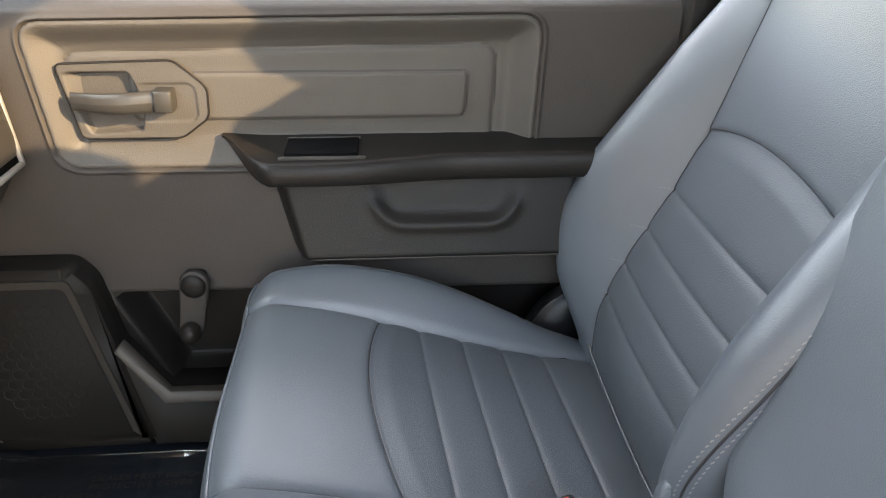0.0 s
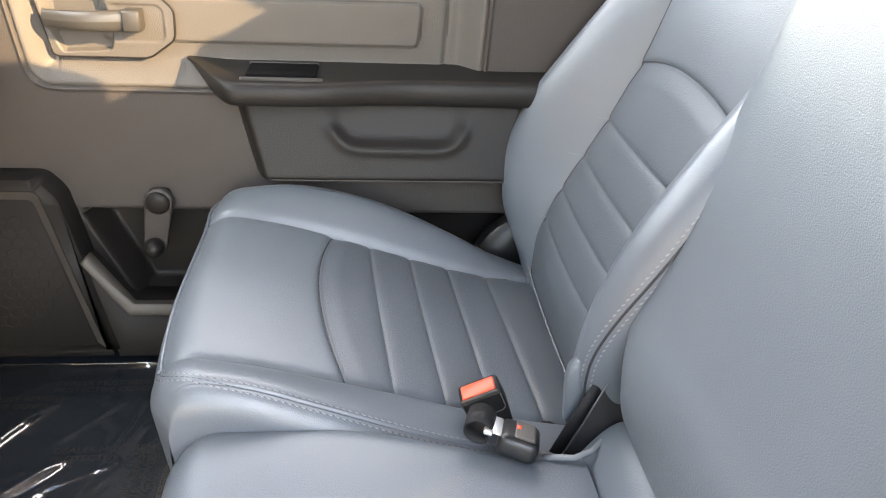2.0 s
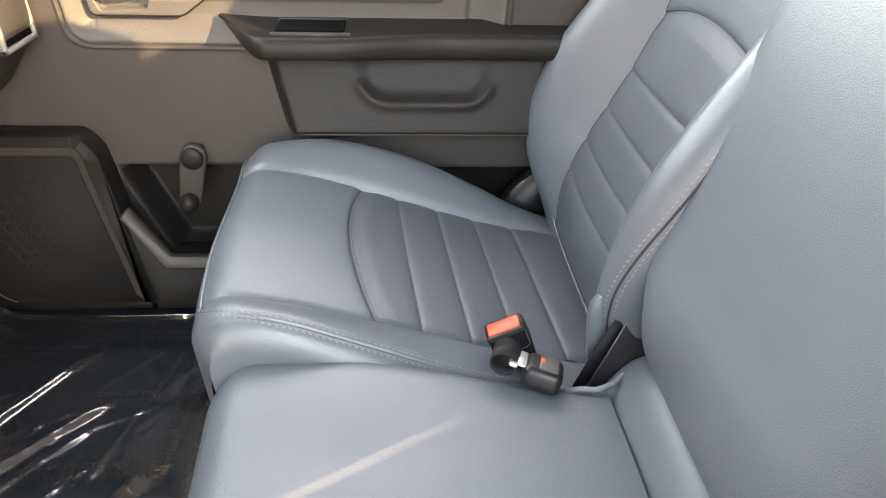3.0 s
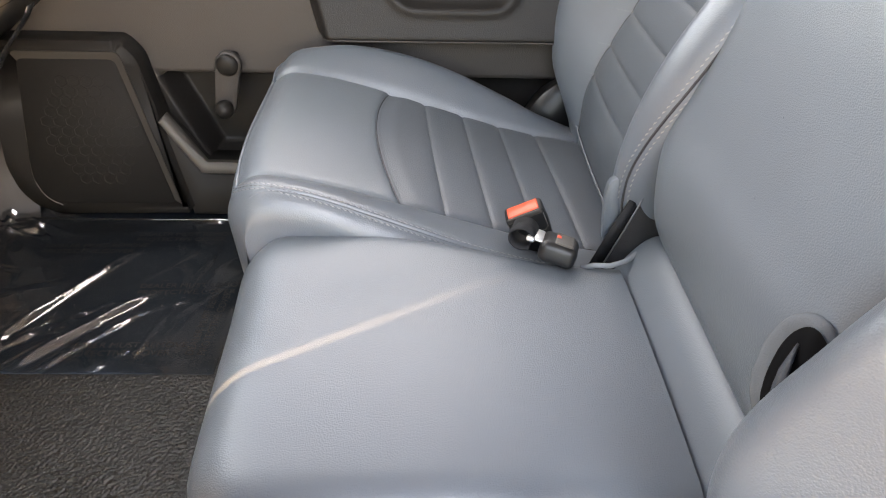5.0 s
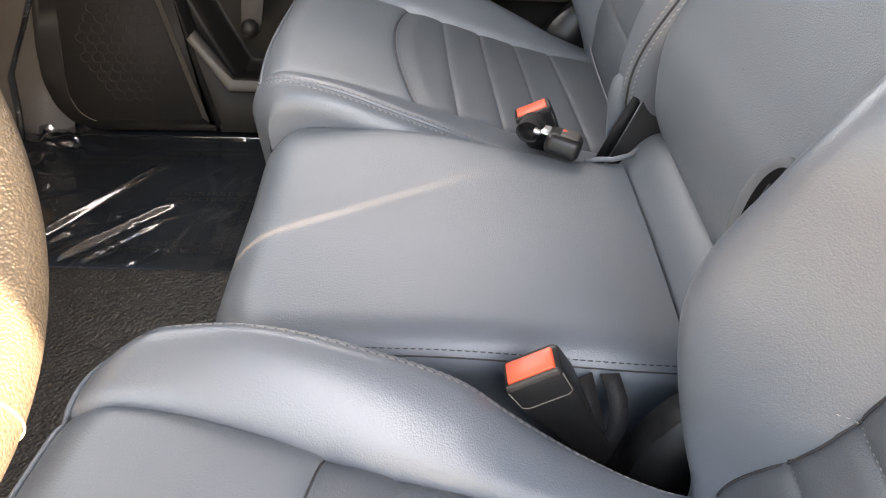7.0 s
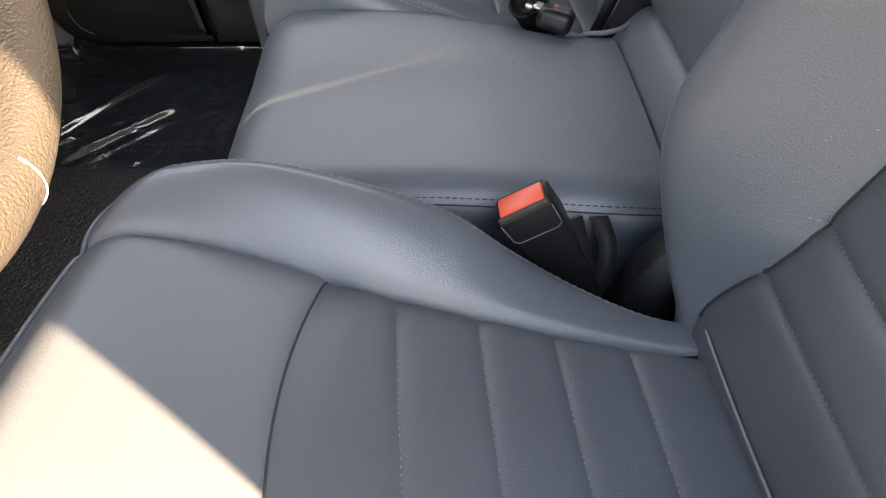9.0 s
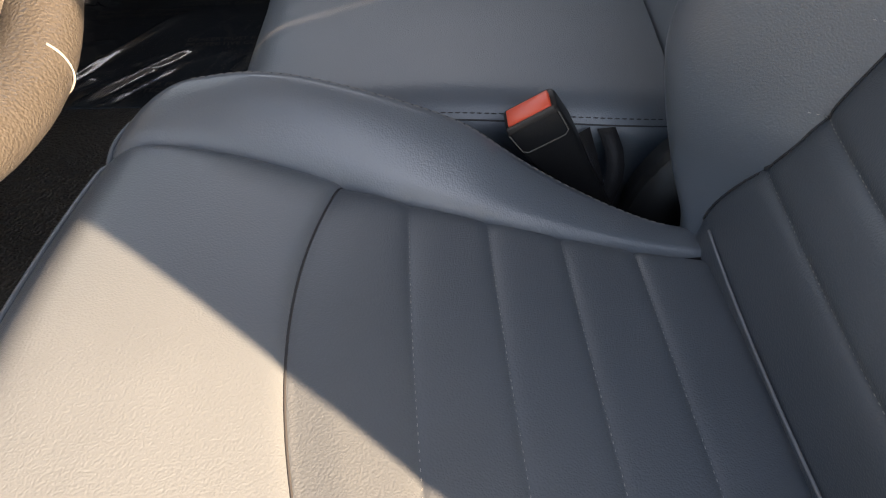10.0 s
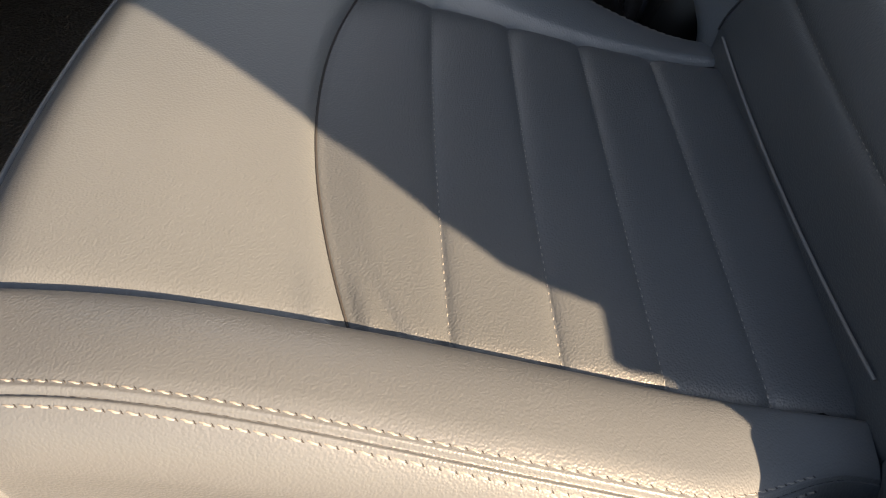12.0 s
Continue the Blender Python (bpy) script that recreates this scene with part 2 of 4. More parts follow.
class SeatForm:
    """One outer seat's surfaces. wide scales it across; rise and wing give the share of bolster height at the -y and +y side; inboard is +1 or -1."""

    def __init__(self, wide, rise, wing, inboard, slant, slim=0.0, front=0.0, shift=0.0):
        self.wide, self.rise, self.wing, self.inboard, self.slant, self.slim, self.front, self.shift = wide, rise, wing, inboard, slant, slim, front, shift
        driver = inboard > 0
        self.rows = {1: 0.2455, -1: 0.2455 if driver else 0.240}
        self.cross = CROSS if driver else [c * 1.045 + 0.0035 for c in CROSS]
        self.back_cross = (0.385, 0.434, 0.499, 0.559) if driver else (0.414, 0.461, 0.513, 0.571)
        self.rear = 0.30 if driver else 0.335
        self.profile = BACK if driver else BACK_PASSENGER
        self.bows = {1: (0.014, 0.030), -1: (0.022, 0.045)} if driver else {1: (-0.012, 0.012), -1: (0.034, 0.014)}
        self.crown = {1: INBOARD, -1: OUTBOARD} if driver else {1: OUTBOARD, -1: LOW_SIDE}
        self.taper = {1: (0.06, 0.45), -1: (0.19, 0.5)} if driver else {1: (0.06, 0.25), -1: (0.06, 0.0)}

    def nose(self, v):
        return front_x(v, *self.bows[1 if v >= 0 else -1]) + self.front

    def row(self, q, side):
        """How far out the stitched rim seam runs."""
        if self.inboard == side == -1:
            return self.rows[side] - 0.007 * smooth(0.6, 0.2, q)
        return self.rows[side] - (0.008 * smooth(0.45, 1.0, q) if self.inboard > 0 > side else 0.0)

    def cushion(self, q, w):
        """q: 0 at the rear, 1 where the top begins to roll over the front, 2 at the front's foot; w: as v to the rim, then down the side."""
        aw, side = abs(w), (1 if w >= 0 else -1)
        v, rim = aw, 0.0
        if aw > 0.224:
            a = min(1.0, (aw - 0.224) / 0.06) * math.pi / 2
            v = 0.224 + 0.034 * math.sin(a)
            rim = 0.036 * (1 - math.cos(a)) + max(0.0, aw - 0.284)
        fx = self.nose(side * v)
        t = max(0.0, q - 1)
        down = 0.0
        if q <= 1:
            x = self.rear + (fx + 0.055 - self.rear) * q
        else:
            a = min(1.0, t / 0.45) * math.pi / 2
            late = max(0.0, t - 0.45) / 0.55
            x = fx + 0.055 - 0.055 * math.sin(a) + 0.02 * late
            down = 0.06 * (1 - math.cos(a)) + late * 0.17
        z = lerp_knots(x, TOP)
        b = lerp_knots(x, self.crown[side]) * (self.rise[0] if side < 0 else self.rise[1])
        start, share = self.taper[side]
        pinch = share * smooth(start, 0.29, x)
        if v > SEAM:
            k = min(1.0, (v - SEAM) / (CREST - SEAM))
            z += max(0.0, b) * math.sin(k * math.pi / 2) ** (0.42 if side < 0 < self.inboard else 1.15)
            z += 0.003 * smooth(0, 0.15, k) - 0.012 * pinch * k
        else:
            z += 0.008 * (1 - (v / SEAM) ** 2)
            run = x - self.shift + self.slant * side * v
            d = run - arc_x(v)
            z += crease(d, 0.0035, 0.0042) - 0.003 * smooth(-0.002, 0.006, d) + 0.003 * smooth(0.006, 0.03, d)
            if side < 0 < self.inboard:
                # the cover puckers where the curved seam meets the outer one
                e = (v - 0.158) / 0.022
                z += math.exp(-e * e) * (0.0030 * math.exp(-((d - 0.012) / 0.007) ** 2) - 0.0022 * math.exp(-((d - 0.026 - 0.006 * e) / 0.005) ** 2) + 0.0016 * math.exp(-((d + 0.014) / 0.007) ** 2))
            for c in self.cross:
                z += crease(run - c + 0.003 * (1 - (v / SEAM) ** 2), 0.0048, 0.0034)
        z += crease(v - SEAM, 0.0045, 0.0060)
        r = aw - self.row(q, side)
        z += (groove(r, 0.0012, 0.0016) - groove(r + 0.003, 0.0016, 0.0009) - groove(r - 0.003, 0.0016, 0.0009)) * (q < 1.2)
        out = v if v <= SEAM else SEAM + (v - SEAM) * (1 - pinch)
        if side == self.inboard == 1:
            # the inner seam swings outwards to the front corner
            out += 0.019 * smooth(0.07, -0.13, x) * ((v / SEAM) ** 3 if v <= SEAM else max(0.0, (EDGE - v) / (EDGE - SEAM)))
        elif side == self.inboard == -1:
            out += 0.012 * smooth(0.16, -0.10, x) * ((v / SEAM) ** 3 if v <= SEAM else max(0.0, (EDGE - v) / (EDGE - SEAM)))
        return x, side * out * self.wide, max(z - math.hypot(down, rim), 0.16)

    def half(self, z, side):
        """Half width of the backrest at that height."""
        h = back_half(z)
        if side == self.inboard:
            return h + (0.018 * smooth(0.31, 0.38, z) * smooth(0.62, 0.5, z) if self.inboard > 0 else 0.0)
        return h - self.slim * smooth(0.36, 0.44, z) + (0.031 * smooth(0.34, 0.40, z) * smooth(0.70, 0.5, z) if self.inboard < 0 else 0.0)

    def seam(self, z):
        return SEAM - 0.012 * smooth(0.5, 0.3, z) if self.inboard < 0 else 0.164 + 0.03 * smooth(0.42, 0.32, z)

    def seam_w(self, z, side):
        """The seam between insert and bolster, as a value of w."""
        return side * self.seam(z) * EDGE / self.half(z, side)

    def back(self, z, w):
        """z: height; w: as v to the rim, then round the side towards the back."""
        aw, side = abs(w), (1 if w >= 0 else -1)
        h = self.half(z, side)
        k = h / EDGE
        x = lerp_knots(z, self.profile)
        f = self.wing[0] if side < 0 else self.wing[1]
        b = lerp_knots(z, WING) * (1.2 + (f - 1.2) * smooth(0.56, 0.42, z) if f > 1.2 else f)
        seam = self.seam(z)
        rim = 0.0
        v0 = 0.215 * k
        if aw <= 0.215:
            v = aw * k
        else:
            a = min(1.0, (aw - 0.215) / 0.07) * math.pi / 2
            v = v0 + (h - v0) * math.sin(a)
            rim = 0.045 * (1 - math.cos(a)) + max(0.0, aw - 0.285)
        if v > seam:
            t = min(1.0, (v - seam) / (0.232 * k - seam))
            x -= b * math.sin(t * math.pi / 2) ** (0.5 if self.inboard == side == -1 else 1.1)
        else:
            x -= 0.012 * smooth(0.30, 0.42, z) * (1 - (v / seam) ** 2)
            d = z - arch_z(v)
            x -= crease(d, 0.0035, 0.0042) - 0.003 * smooth(0.002, -0.006, d) + 0.003 * smooth(-0.006, -0.03, d)
            for c in self.back_cross:
                x -= crease(z - c - 0.006 * (1 - (v / seam) ** 2), 0.0052, 0.0040)
        x -= crease(v - seam, 0.0045, 0.0030)
        if self.inboard > 0:
            x -= 0.06 * side * v * smooth(0.42, 0.32, z)
        return x + rim, side * v * self.wide, z


def stitches(bm, pts, pitch, length, r, lift, tilt=0.0):
    """Raised thread stitches along a line of points; lift is the way out of the surface."""
    acc, nxt = 0.0, pitch / 2
    for a, b in zip(pts, pts[1:]):
        a, b = Vector(a), Vector(b)
        d = b - a
        n = d.length
        if n < 1e-6:
            continue
        while nxt <= acc + n:
            p = a + d * ((nxt - acc) / n)
            u = d.normalized()
            o = Vector(lift)
            o = (o - u * o.dot(u)).normalized()
            s = u.cross(o)
            u2 = (u + s * tilt).normalized()
            s = u2.cross(o)
            e, g = u2 * length / 2, s * r * 0.8
            c = [bm.verts.new(p + e * a + g * b - o * r * 0.7) for a, b in ((1, 0.6), (1, -0.6), (-1, -0.6), (-1, 0.6))]
            h = [bm.verts.new(p + e * 0.62 + o * r * 0.8), bm.verts.new(p - e * 0.62 + o * r * 0.8)]
            m0, m1 = bm.verts.new(p + g - o * r * 0.2), bm.verts.new(p - g - o * r * 0.2)
            for k in ((c[0], c[1], h[0]), (c[2], c[3], h[1]), (c[1], m1, h[1], h[0]), (m1, c[2], h[1]), (c[3], m0, h[0], h[1]), (m0, c[0], h[0])):
                bm.faces.new(k)
            nxt += pitch
        acc += n


ORIGIN = Vector((0.03, 0.0, 0.09))


def outer_seat(name, label, yc, form):
    seat = thing(name, label, "seat", at=(0.03, yc, 0.09))

    def cu(q, w):
        return Vector(form.cushion(q, w)) - ORIGIN

    def ba(z, w):
        return Vector(form.back(z, w)) - ORIGIN
    qs = span(0, 1, 0.005) + span(1.02, 1.5, 0.03) + span(1.6, 2.0, 0.1)

    def q_at(x, v):
        return (form.rear - x) / (form.rear - form.nose(v) - 0.055)

    def q_arc(v):
        return q_at(arc_x(v) - form.slant * v + form.shift, v)
    insert = sheet("cushion_insert", lambda u, w: cu(u * q_arc(w), w), span(0, 1, 0.0042), span(-SEAM, SEAM, 0.0056), VINYL_INSERT, seat, "darker channelled insert", True)
    sheet("cushion_front", lambda u, w: cu(q_arc(w) + (1 - q_arc(w)) * u if u < 1 else u, w), span(0, 1, 0.014) + span(1.02, 1.5, 0.03) + span(1.6, 2.0, 0.1), span(-SEAM, SEAM, 0.0056), VINYL, seat, "", True)
    zs = span(0.285, 0.72, 0.0016) + span(0.724, 0.80, 0.004) + span(0.81, 1.02, 0.02)
    insert_back = sheet("backrest_insert", lambda z, u: ba(z, abs(u) * form.seam_w(z, 1 if u >= 0 else -1)), zs, [-1, -0.987, -0.97, -0.945] + span(-0.91, 0.91, 0.035) + [0.945, 0.97, 0.987, 1], VINYL_INSERT, seat, "darker channelled insert")
    up, out = (0.2, 0, 1), (-1, 0, 0.3)
    for sgn in (1, -1):
        ws = [sgn * a for a in span(SEAM, 0.218, 0.0034) + span(0.219, 0.255, 0.001) + span(0.258, 0.29, 0.0035) + span(0.32, 0.46, 0.035)]
        bol = sheet("cushion_bolster", cu, qs, ws, VINYL_SIDE, seat, "", sgn > 0)
        turned = form.inboard == sgn == -1

        def rim_line(q0, q1, off):
            """The rim seam, off to one side by so much; on the passenger's inner side it turns the corner into the front piping."""
            if not turned:
                return [cu(q, sgn * (form.row(q, sgn) + off)) for q in span(q0, q1, 0.01)]
            pts = [cu(q, sgn * (form.row(q, sgn) + off)) for q in span(q0, 0.90, 0.01)]
            for a in span(0.08, 1.57, 0.08):
                pts.append(cu(0.90 + (0.34 + off * 5) * math.sin(a), sgn * (0.185 + (form.row(0.9, sgn) - 0.185 + off) * math.cos(a))))
            return pts
        bm = bmesh.new()
        for w in (-0.006, 0.006):
            stitches(bm, rim_line(0.1, 1.05, w), 0.0074, 0.0062, 0.0010, (0, sgn * 0.4, 1), 0.16)
        b2 = bmesh.new()
        for w in (-0.006, 0.006):
            stitches(b2, rim_line(0.0926, 1.05, w), 0.0074, 0.0026, 0.0007, (0, sgn * 0.4, 1), 0.8)
        stitches(b2, rim_line(0.05, 1.1, 0.0), 0.0070, 0.0060, 0.0006, (0, sgn * 0.4, 1))
        tagged(part("seam_line", b2, DARK_THREAD, bol, "dark seam and needle holes"), kind="stuff")
        tagged(part("stitching", bm, THREAD, bol, "pale grey stitching"), kind="stuff")
        us = span(0, 0.1, 0.012) + span(0.125, 1, 0.028) + span(1.2, 2.0, 0.2)
        bol = sheet("backrest_bolster", lambda z, u: ba(z, form.seam_w(z, sgn) * max(0.0, 1 - u) + sgn * (0.29 * min(1.0, u) + 0.12 * max(0.0, u - 1))), span(0.285, 0.80, 0.0035) + span(0.81, 1.02, 0.02), us, VINYL_SIDE, seat, "", sgn < 0)
        b3 = bmesh.new()
        tube(b3, [ba(z, form.seam_w(z, sgn)) + Vector((-0.0008, 0, 0)) for z in span(0.32, 0.95, 0.0035)], 0.0012, 5, False, 1.0, Vector((0, 1, 0.1)))
        part("panel_seam", b3, DARK_THREAD, bol, "dark seam beside the insert")
        bm = bmesh.new()
        if form.inboard == sgn == 1:
            # window light caught by this edge is painted as a paler strip
            sheet("lit_side_strip", lambda z, w: ba(z, w) + Vector((-0.0006, 0.0012, 0)), span(0.34, 0.85, 0.008), span(0.266, 0.284, 0.003), CLOTH_EDGE, bol, "side seam strip, its window light put into a paler colour", True)
        rows = (0.239, 0.252) if form.inboard < 0 and sgn < 0 else (0.268, 0.279)
        creep = 0.027 if form.inboard < 0 and sgn < 0 else 0.0
        for w in rows:
            stitches(bm, [ba(z, sgn * (w + creep * smooth(0.43, 0.60, z))) for z in span(0.40, 0.85, 0.01)], 0.0075, 0.0058, 0.0015 if creep else 0.0011, (-0.6, sgn, 0), 0.2)
        tagged(part("stitching", bm, THREAD, bol, "pale grey stitching"), kind="stuff")
        bm = bmesh.new()
        tube(bm, [ba(z, sgn * (sum(rows) / 2 + creep * smooth(0.43, 0.60, z))) for z in span(0.36, 0.85, 0.012)], 0.0016 if creep else 0.0009, 5, False, 1.0, Vector((0, 1, 0.1)))
        part("dark_seam", bm, DARK_THREAD, bol, "dark seam line")
    # stitched lines of the insert
    bm = bmesh.new()
    vs = span(-SEAM + 0.002, SEAM - 0.002, 0.006)
    for c in form.cross:
        stitches(bm, [cu(q_at(c - 0.003 * (1 - (v / SEAM) ** 2) - form.slant * v + form.shift, v), v) + Vector((0, 0, 0.0003)) for v in vs], 0.0055, 0.0026, 0.0006, up)
    tagged(part("stitching", bm, THREAD, insert, "fine pale stitching"), kind="stuff")
    bm = bmesh.new()
    tube(bm, [cu(q_arc(v), v) + Vector((0, 0, 0.0005)) for v in vs], 0.0009, 5)
    part("dark_seam", bm, DARK_THREAD, insert, "dark seam line")
    bm = bmesh.new()
    vs = span(-SEAM * 0.95, SEAM * 0.95, 0.006)
    for c in form.back_cross:
        stitches(bm, [ba(c + 0.006 * (1 - (v / SEAM) ** 2), v) + Vector((-0.0003, 0, 0)) for v in vs], 0.0055, 0.0026, 0.0006, out)
    tagged(part("stitching", bm, THREAD, insert_back, "fine pale stitching"), kind="stuff")
    bm = bmesh.new()
    tube(bm, [ba(arch_z(v), v) + Vector((-0.0005, 0, 0)) for v in vs], 0.0009, 5)
    part("dark_seam", bm, DARK_THREAD, insert_back, "dark seam line")
    # pale piping where the back meets the cushion, and along the cushion's front rim
    bm = bmesh.new()
    tube(bm, [ba(0.319 + 0.010 * (abs(v) / 0.2) ** 2, v) + Vector((-0.003, 0, 0)) for v in span(-0.168, 0.178 if form.inboard > 0 else 0.172, 0.008)], 0.0012, 7)
    part("piping", bm, CLOTH_EDGE, seat, "pale piping at the foot of the backrest")
    bm = bmesh.new()
    tube(bm, [cu(1.24, w) + Vector((-0.001, 0, 0.001)) for w in span(-0.40 if form.inboard > 0 else -0.185, 0.262, 0.008)], 0.0022, 7)
    part("piping", bm, VINYL_SIDE, seat)
    # recliner cover between cushion and back on the door side
    for sgn in (-form.inboard,) if form.inboard < 0 else (1, -1):
        bm = bmesh.new()
        prism(bm, rounded([(0.225, 0.20), (0.235, 0.300), (0.262, 0.345), (0.30, 0.372), (0.345, 0.37), (0.345, 0.20)], 0.025, 6), 0, 0.030, 0.009, 3)
        y0 = sgn * 0.262 * form.wide - 0.017
        bmesh.ops.translate(bm, verts=bm.verts, vec=Vector((-0.03, y0, -0.09)))
        part("recliner_cover", bm, RECLINER, seat, "black plastic recliner cover")
    # seat base and rails
    bm = bmesh.new()
    box(bm, -0.15, 0.30, -0.21 * form.wide, 0.21 * form.wide, 0.10, 0.30, 0.02, 2, Matrix.Translation(-ORIGIN))
    part("seat_base", bm, TRIM_DARK, seat)
    # shell at the back of the backrest
    zs2 = span(0.285, 1.02, 0.03)
    sheet("back_shell", lambda z, w: ba(z, w) + Vector((0.11 + 0.03 * math.cos(w / 0.2), 0, 0)), zs2, span(-0.2, 0.2, 0.04), TRIM_DARK, seat, "", True)
    # unseen headrest, sized from its shadow on the passenger door
    bm = bmesh.new()
    prism(bm, rounded([(-0.12, 1.0), (0.12, 1.0), (0.165, 1.16), (0.15, 1.24), (-0.15, 1.24), (-0.165, 1.16)], 0.04, 6), 0.50, 0.60, 0.025, 4, lambda x, y, z: (y - ORIGIN.x, x * form.wide, z - ORIGIN.z))
    part("unseen_headrest", bm, VINYL, seat)
    return seat


driver_seat = outer_seat("driver_seat", "grey vinyl driver's seat with stitched channels, partly sunlit", -0.459, SeatForm(0.97, (0.62, 1.0), (0.35, 1.5), 1, 0.085, 0.025))
passenger_seat = outer_seat("passenger_seat", "grey vinyl passenger seat with stitched channels beside the door", 0.472, SeatForm(1.035, (1.0, 0.88), (0.94, 1.0), -1, 0.085, 0.0, 0.008, 0.007))

# ---- centre seat ----
CENTRE = Vector((0.08, 0.03, 0.09))
centre_seat = thing("centre_seat", "plain grey vinyl centre seat between the two outer seats", "seat", at=tuple(CENTRE))


def centre_cushion(q, w):
    aw, side = abs(w), (1 if w >= 0 else -1)
    v, rim = aw, 0.0
    if aw > 0.155:
        a = min(1.0, (aw - 0.155) / 0.06) * math.pi / 2
        v = 0.155 + 0.037 * math.sin(a) - 0.012 * smooth(0.198, 0.25, aw)
        rim = 0.034 * (1 - math.cos(a)) + max(0.0, aw - 0.215)
    fx = -0.146 + 0.02 * smooth(0.6, 1.0, v / 0.19) ** 2 + 0.012 * (0.5 - 0.5 * side * v / 0.19)
    down = 0.0
    if q <= 1:
        x = 0.285 + (fx + 0.05 - 0.285) * q
    else:
        t = q - 1
        a = min(1.0, t / 0.45) * math.pi / 2
        late = max(0.0, t - 0.45) / 0.55
        x = fx + 0.05 - 0.05 * math.sin(a) + 0.03 * late
        down = 0.05 * (1 - math.cos(a)) + late * 0.2
    z = 0.364 + 0.006 * (1 - (v / 0.19) ** 2) - 0.013 * smooth(0.05, 0.29, x)
    z += groove(aw - 0.194, 0.003, 0.002)
    # the passenger's edge stands a little fuller towards the front
    full = smooth(0.03, 0.17, side * v) * smooth(0.24, 0.0, x)
    z += 0.0135 * full
    return Vector((x, 0.03 + side * v + 0.010 * full - 0.02 * smooth(-0.1, 0.3, x) * max(0.0, side * v / 0.19), max(z - math.hypot(down, rim), 0.13))) - CENTRE


cc = sheet("cushion", centre_cushion, span(0, 1, 0.03) + span(1.05, 2, 0.05), span(-0.36, 0.36, 0.008), VINYL, centre_seat, "", True)
bm = bmesh.new()
for sgn in (1, -1):
    stitches(bm, [centre_cushion(q, sgn * 0.189) for q in span(0.02, 1.1, 0.02)], 0.0066, 0.0046, 0.0008, (0, sgn, 0.4))
    tube(bm, [centre_cushion(q, sgn * 0.194) for q in span(0.02, 1.1, 0.02)], 0.001, 5)
tagged(part("stitching", bm, DARK_THREAD, cc, "dark stitching along the side"), kind="stuff")
CBACK = [(0.375, 0.345), (0.39, 0.328), (0.41, 0.314), (0.44, 0.304), (0.497, 0.306), (0.548, 0.329), (0.62, 0.358), (0.7, 0.383), (0.85, 0.425), (1.05, 0.48)]


def centre_back(z, w):
    aw, side = abs(w), (1 if w >= 0 else -1)
    v, rim = aw, 0.0
    if aw > 0.145:
        a = min(1.0, (aw - 0.145) / 0.08) * math.pi / 2
        v = 0.145 + (0.05 if side < 0 else 0.05 + 0.012 * smooth(0.42, 0.5, z) + 0.032 * smooth(0.47, 0.68, z)) * math.sin(a)
        rim = (0.05 - 0.02 * smooth(0.5, 0.65, z) if side < 0 else 0.024 - 0.014 * smooth(0.45, 0.55, z)) * (1 - math.cos(a)) + max(0.0, aw - 0.225)
    return Vector((lerp_knots(z, CBACK) + rim, 0.0 + side * v, z)) - CENTRE


cb = sheet("backrest", centre_back, span(0.375, 0.962, 0.008), span(-0.33, 0.33, 0.008), VINYL, centre_seat)

# unseen block added to shade the lower side of the door's sun patch
bm = bmesh.new()
prism(bm, rounded([(-0.14, 0.95), (0.149, 0.95), (0.149, 1.04), (0.104, 1.105), (-0.10, 1.105), (-0.14, 1.04)], 0.02, 4), 0.46, 0.54, 0.015, 3, lambda x, y, z: (y - CENTRE.x, x - CENTRE.y, z - CENTRE.z))
part("unseen_headrest", bm, VINYL, centre_seat)
bm = bmesh.new()
for z, w, tw in ((0.475, 0.085, 0.4), (0.545, -0.005, 1.2), (0.497, -0.05, 0.2), (0.486, -0.04, 2.2), (0.60, 0.03, 0.9)):
    p = centre_back(z, w) + Vector((-0.0006, 0, 0))
    stitches(bm, [p, p + Vector((0, 0.004 * math.cos(tw), 0.004 * math.sin(tw)))], 0.004, 0.003, 0.0004, (-1, 0, 0.4))
tagged(part("lint", bm, CLOTH_EDGE, cb, "a few pale flecks of lint"), kind="stuff")


def lower_flap(u, v):
    """The pale strip of cover between the cushion's rear edge and the backrest."""
    x = 0.284 + 0.05 * u
    return Vector((x, v, 0.343 + 0.050 * math.sin(u * math.pi * 0.5) - 0.012 * smooth(0.12, 0.2, abs(v - 0.01)))) - CENTRE


sheet("cover_flap", lower_flap, span(-0.1, 1.0, 0.07), span(-0.19, 0.205, 0.012), VINYL, centre_seat, "paler strip of cover at the foot of the backrest")
bm = bmesh.new()
box(bm, 0.40, 0.50, -0.16, 0.16, 0.12, 0.60, 0.02, 2, Matrix.Translation(-CENTRE))
box(bm, -0.08, 0.30, -0.14, 0.17, 0.10, 0.30, 0.02, 2, Matrix.Translation(-CENTRE))
part("seat_frame", bm, TRIM_DARK, centre_seat)

# ---- cab shell ----
def shell(name, boxes, mat, label=""):
    bm = bmesh.new()
    for b in boxes:
        box(bm, *b)
    return tagged(part(name, bm, mat, None, "", False), label, "", "", "structure")


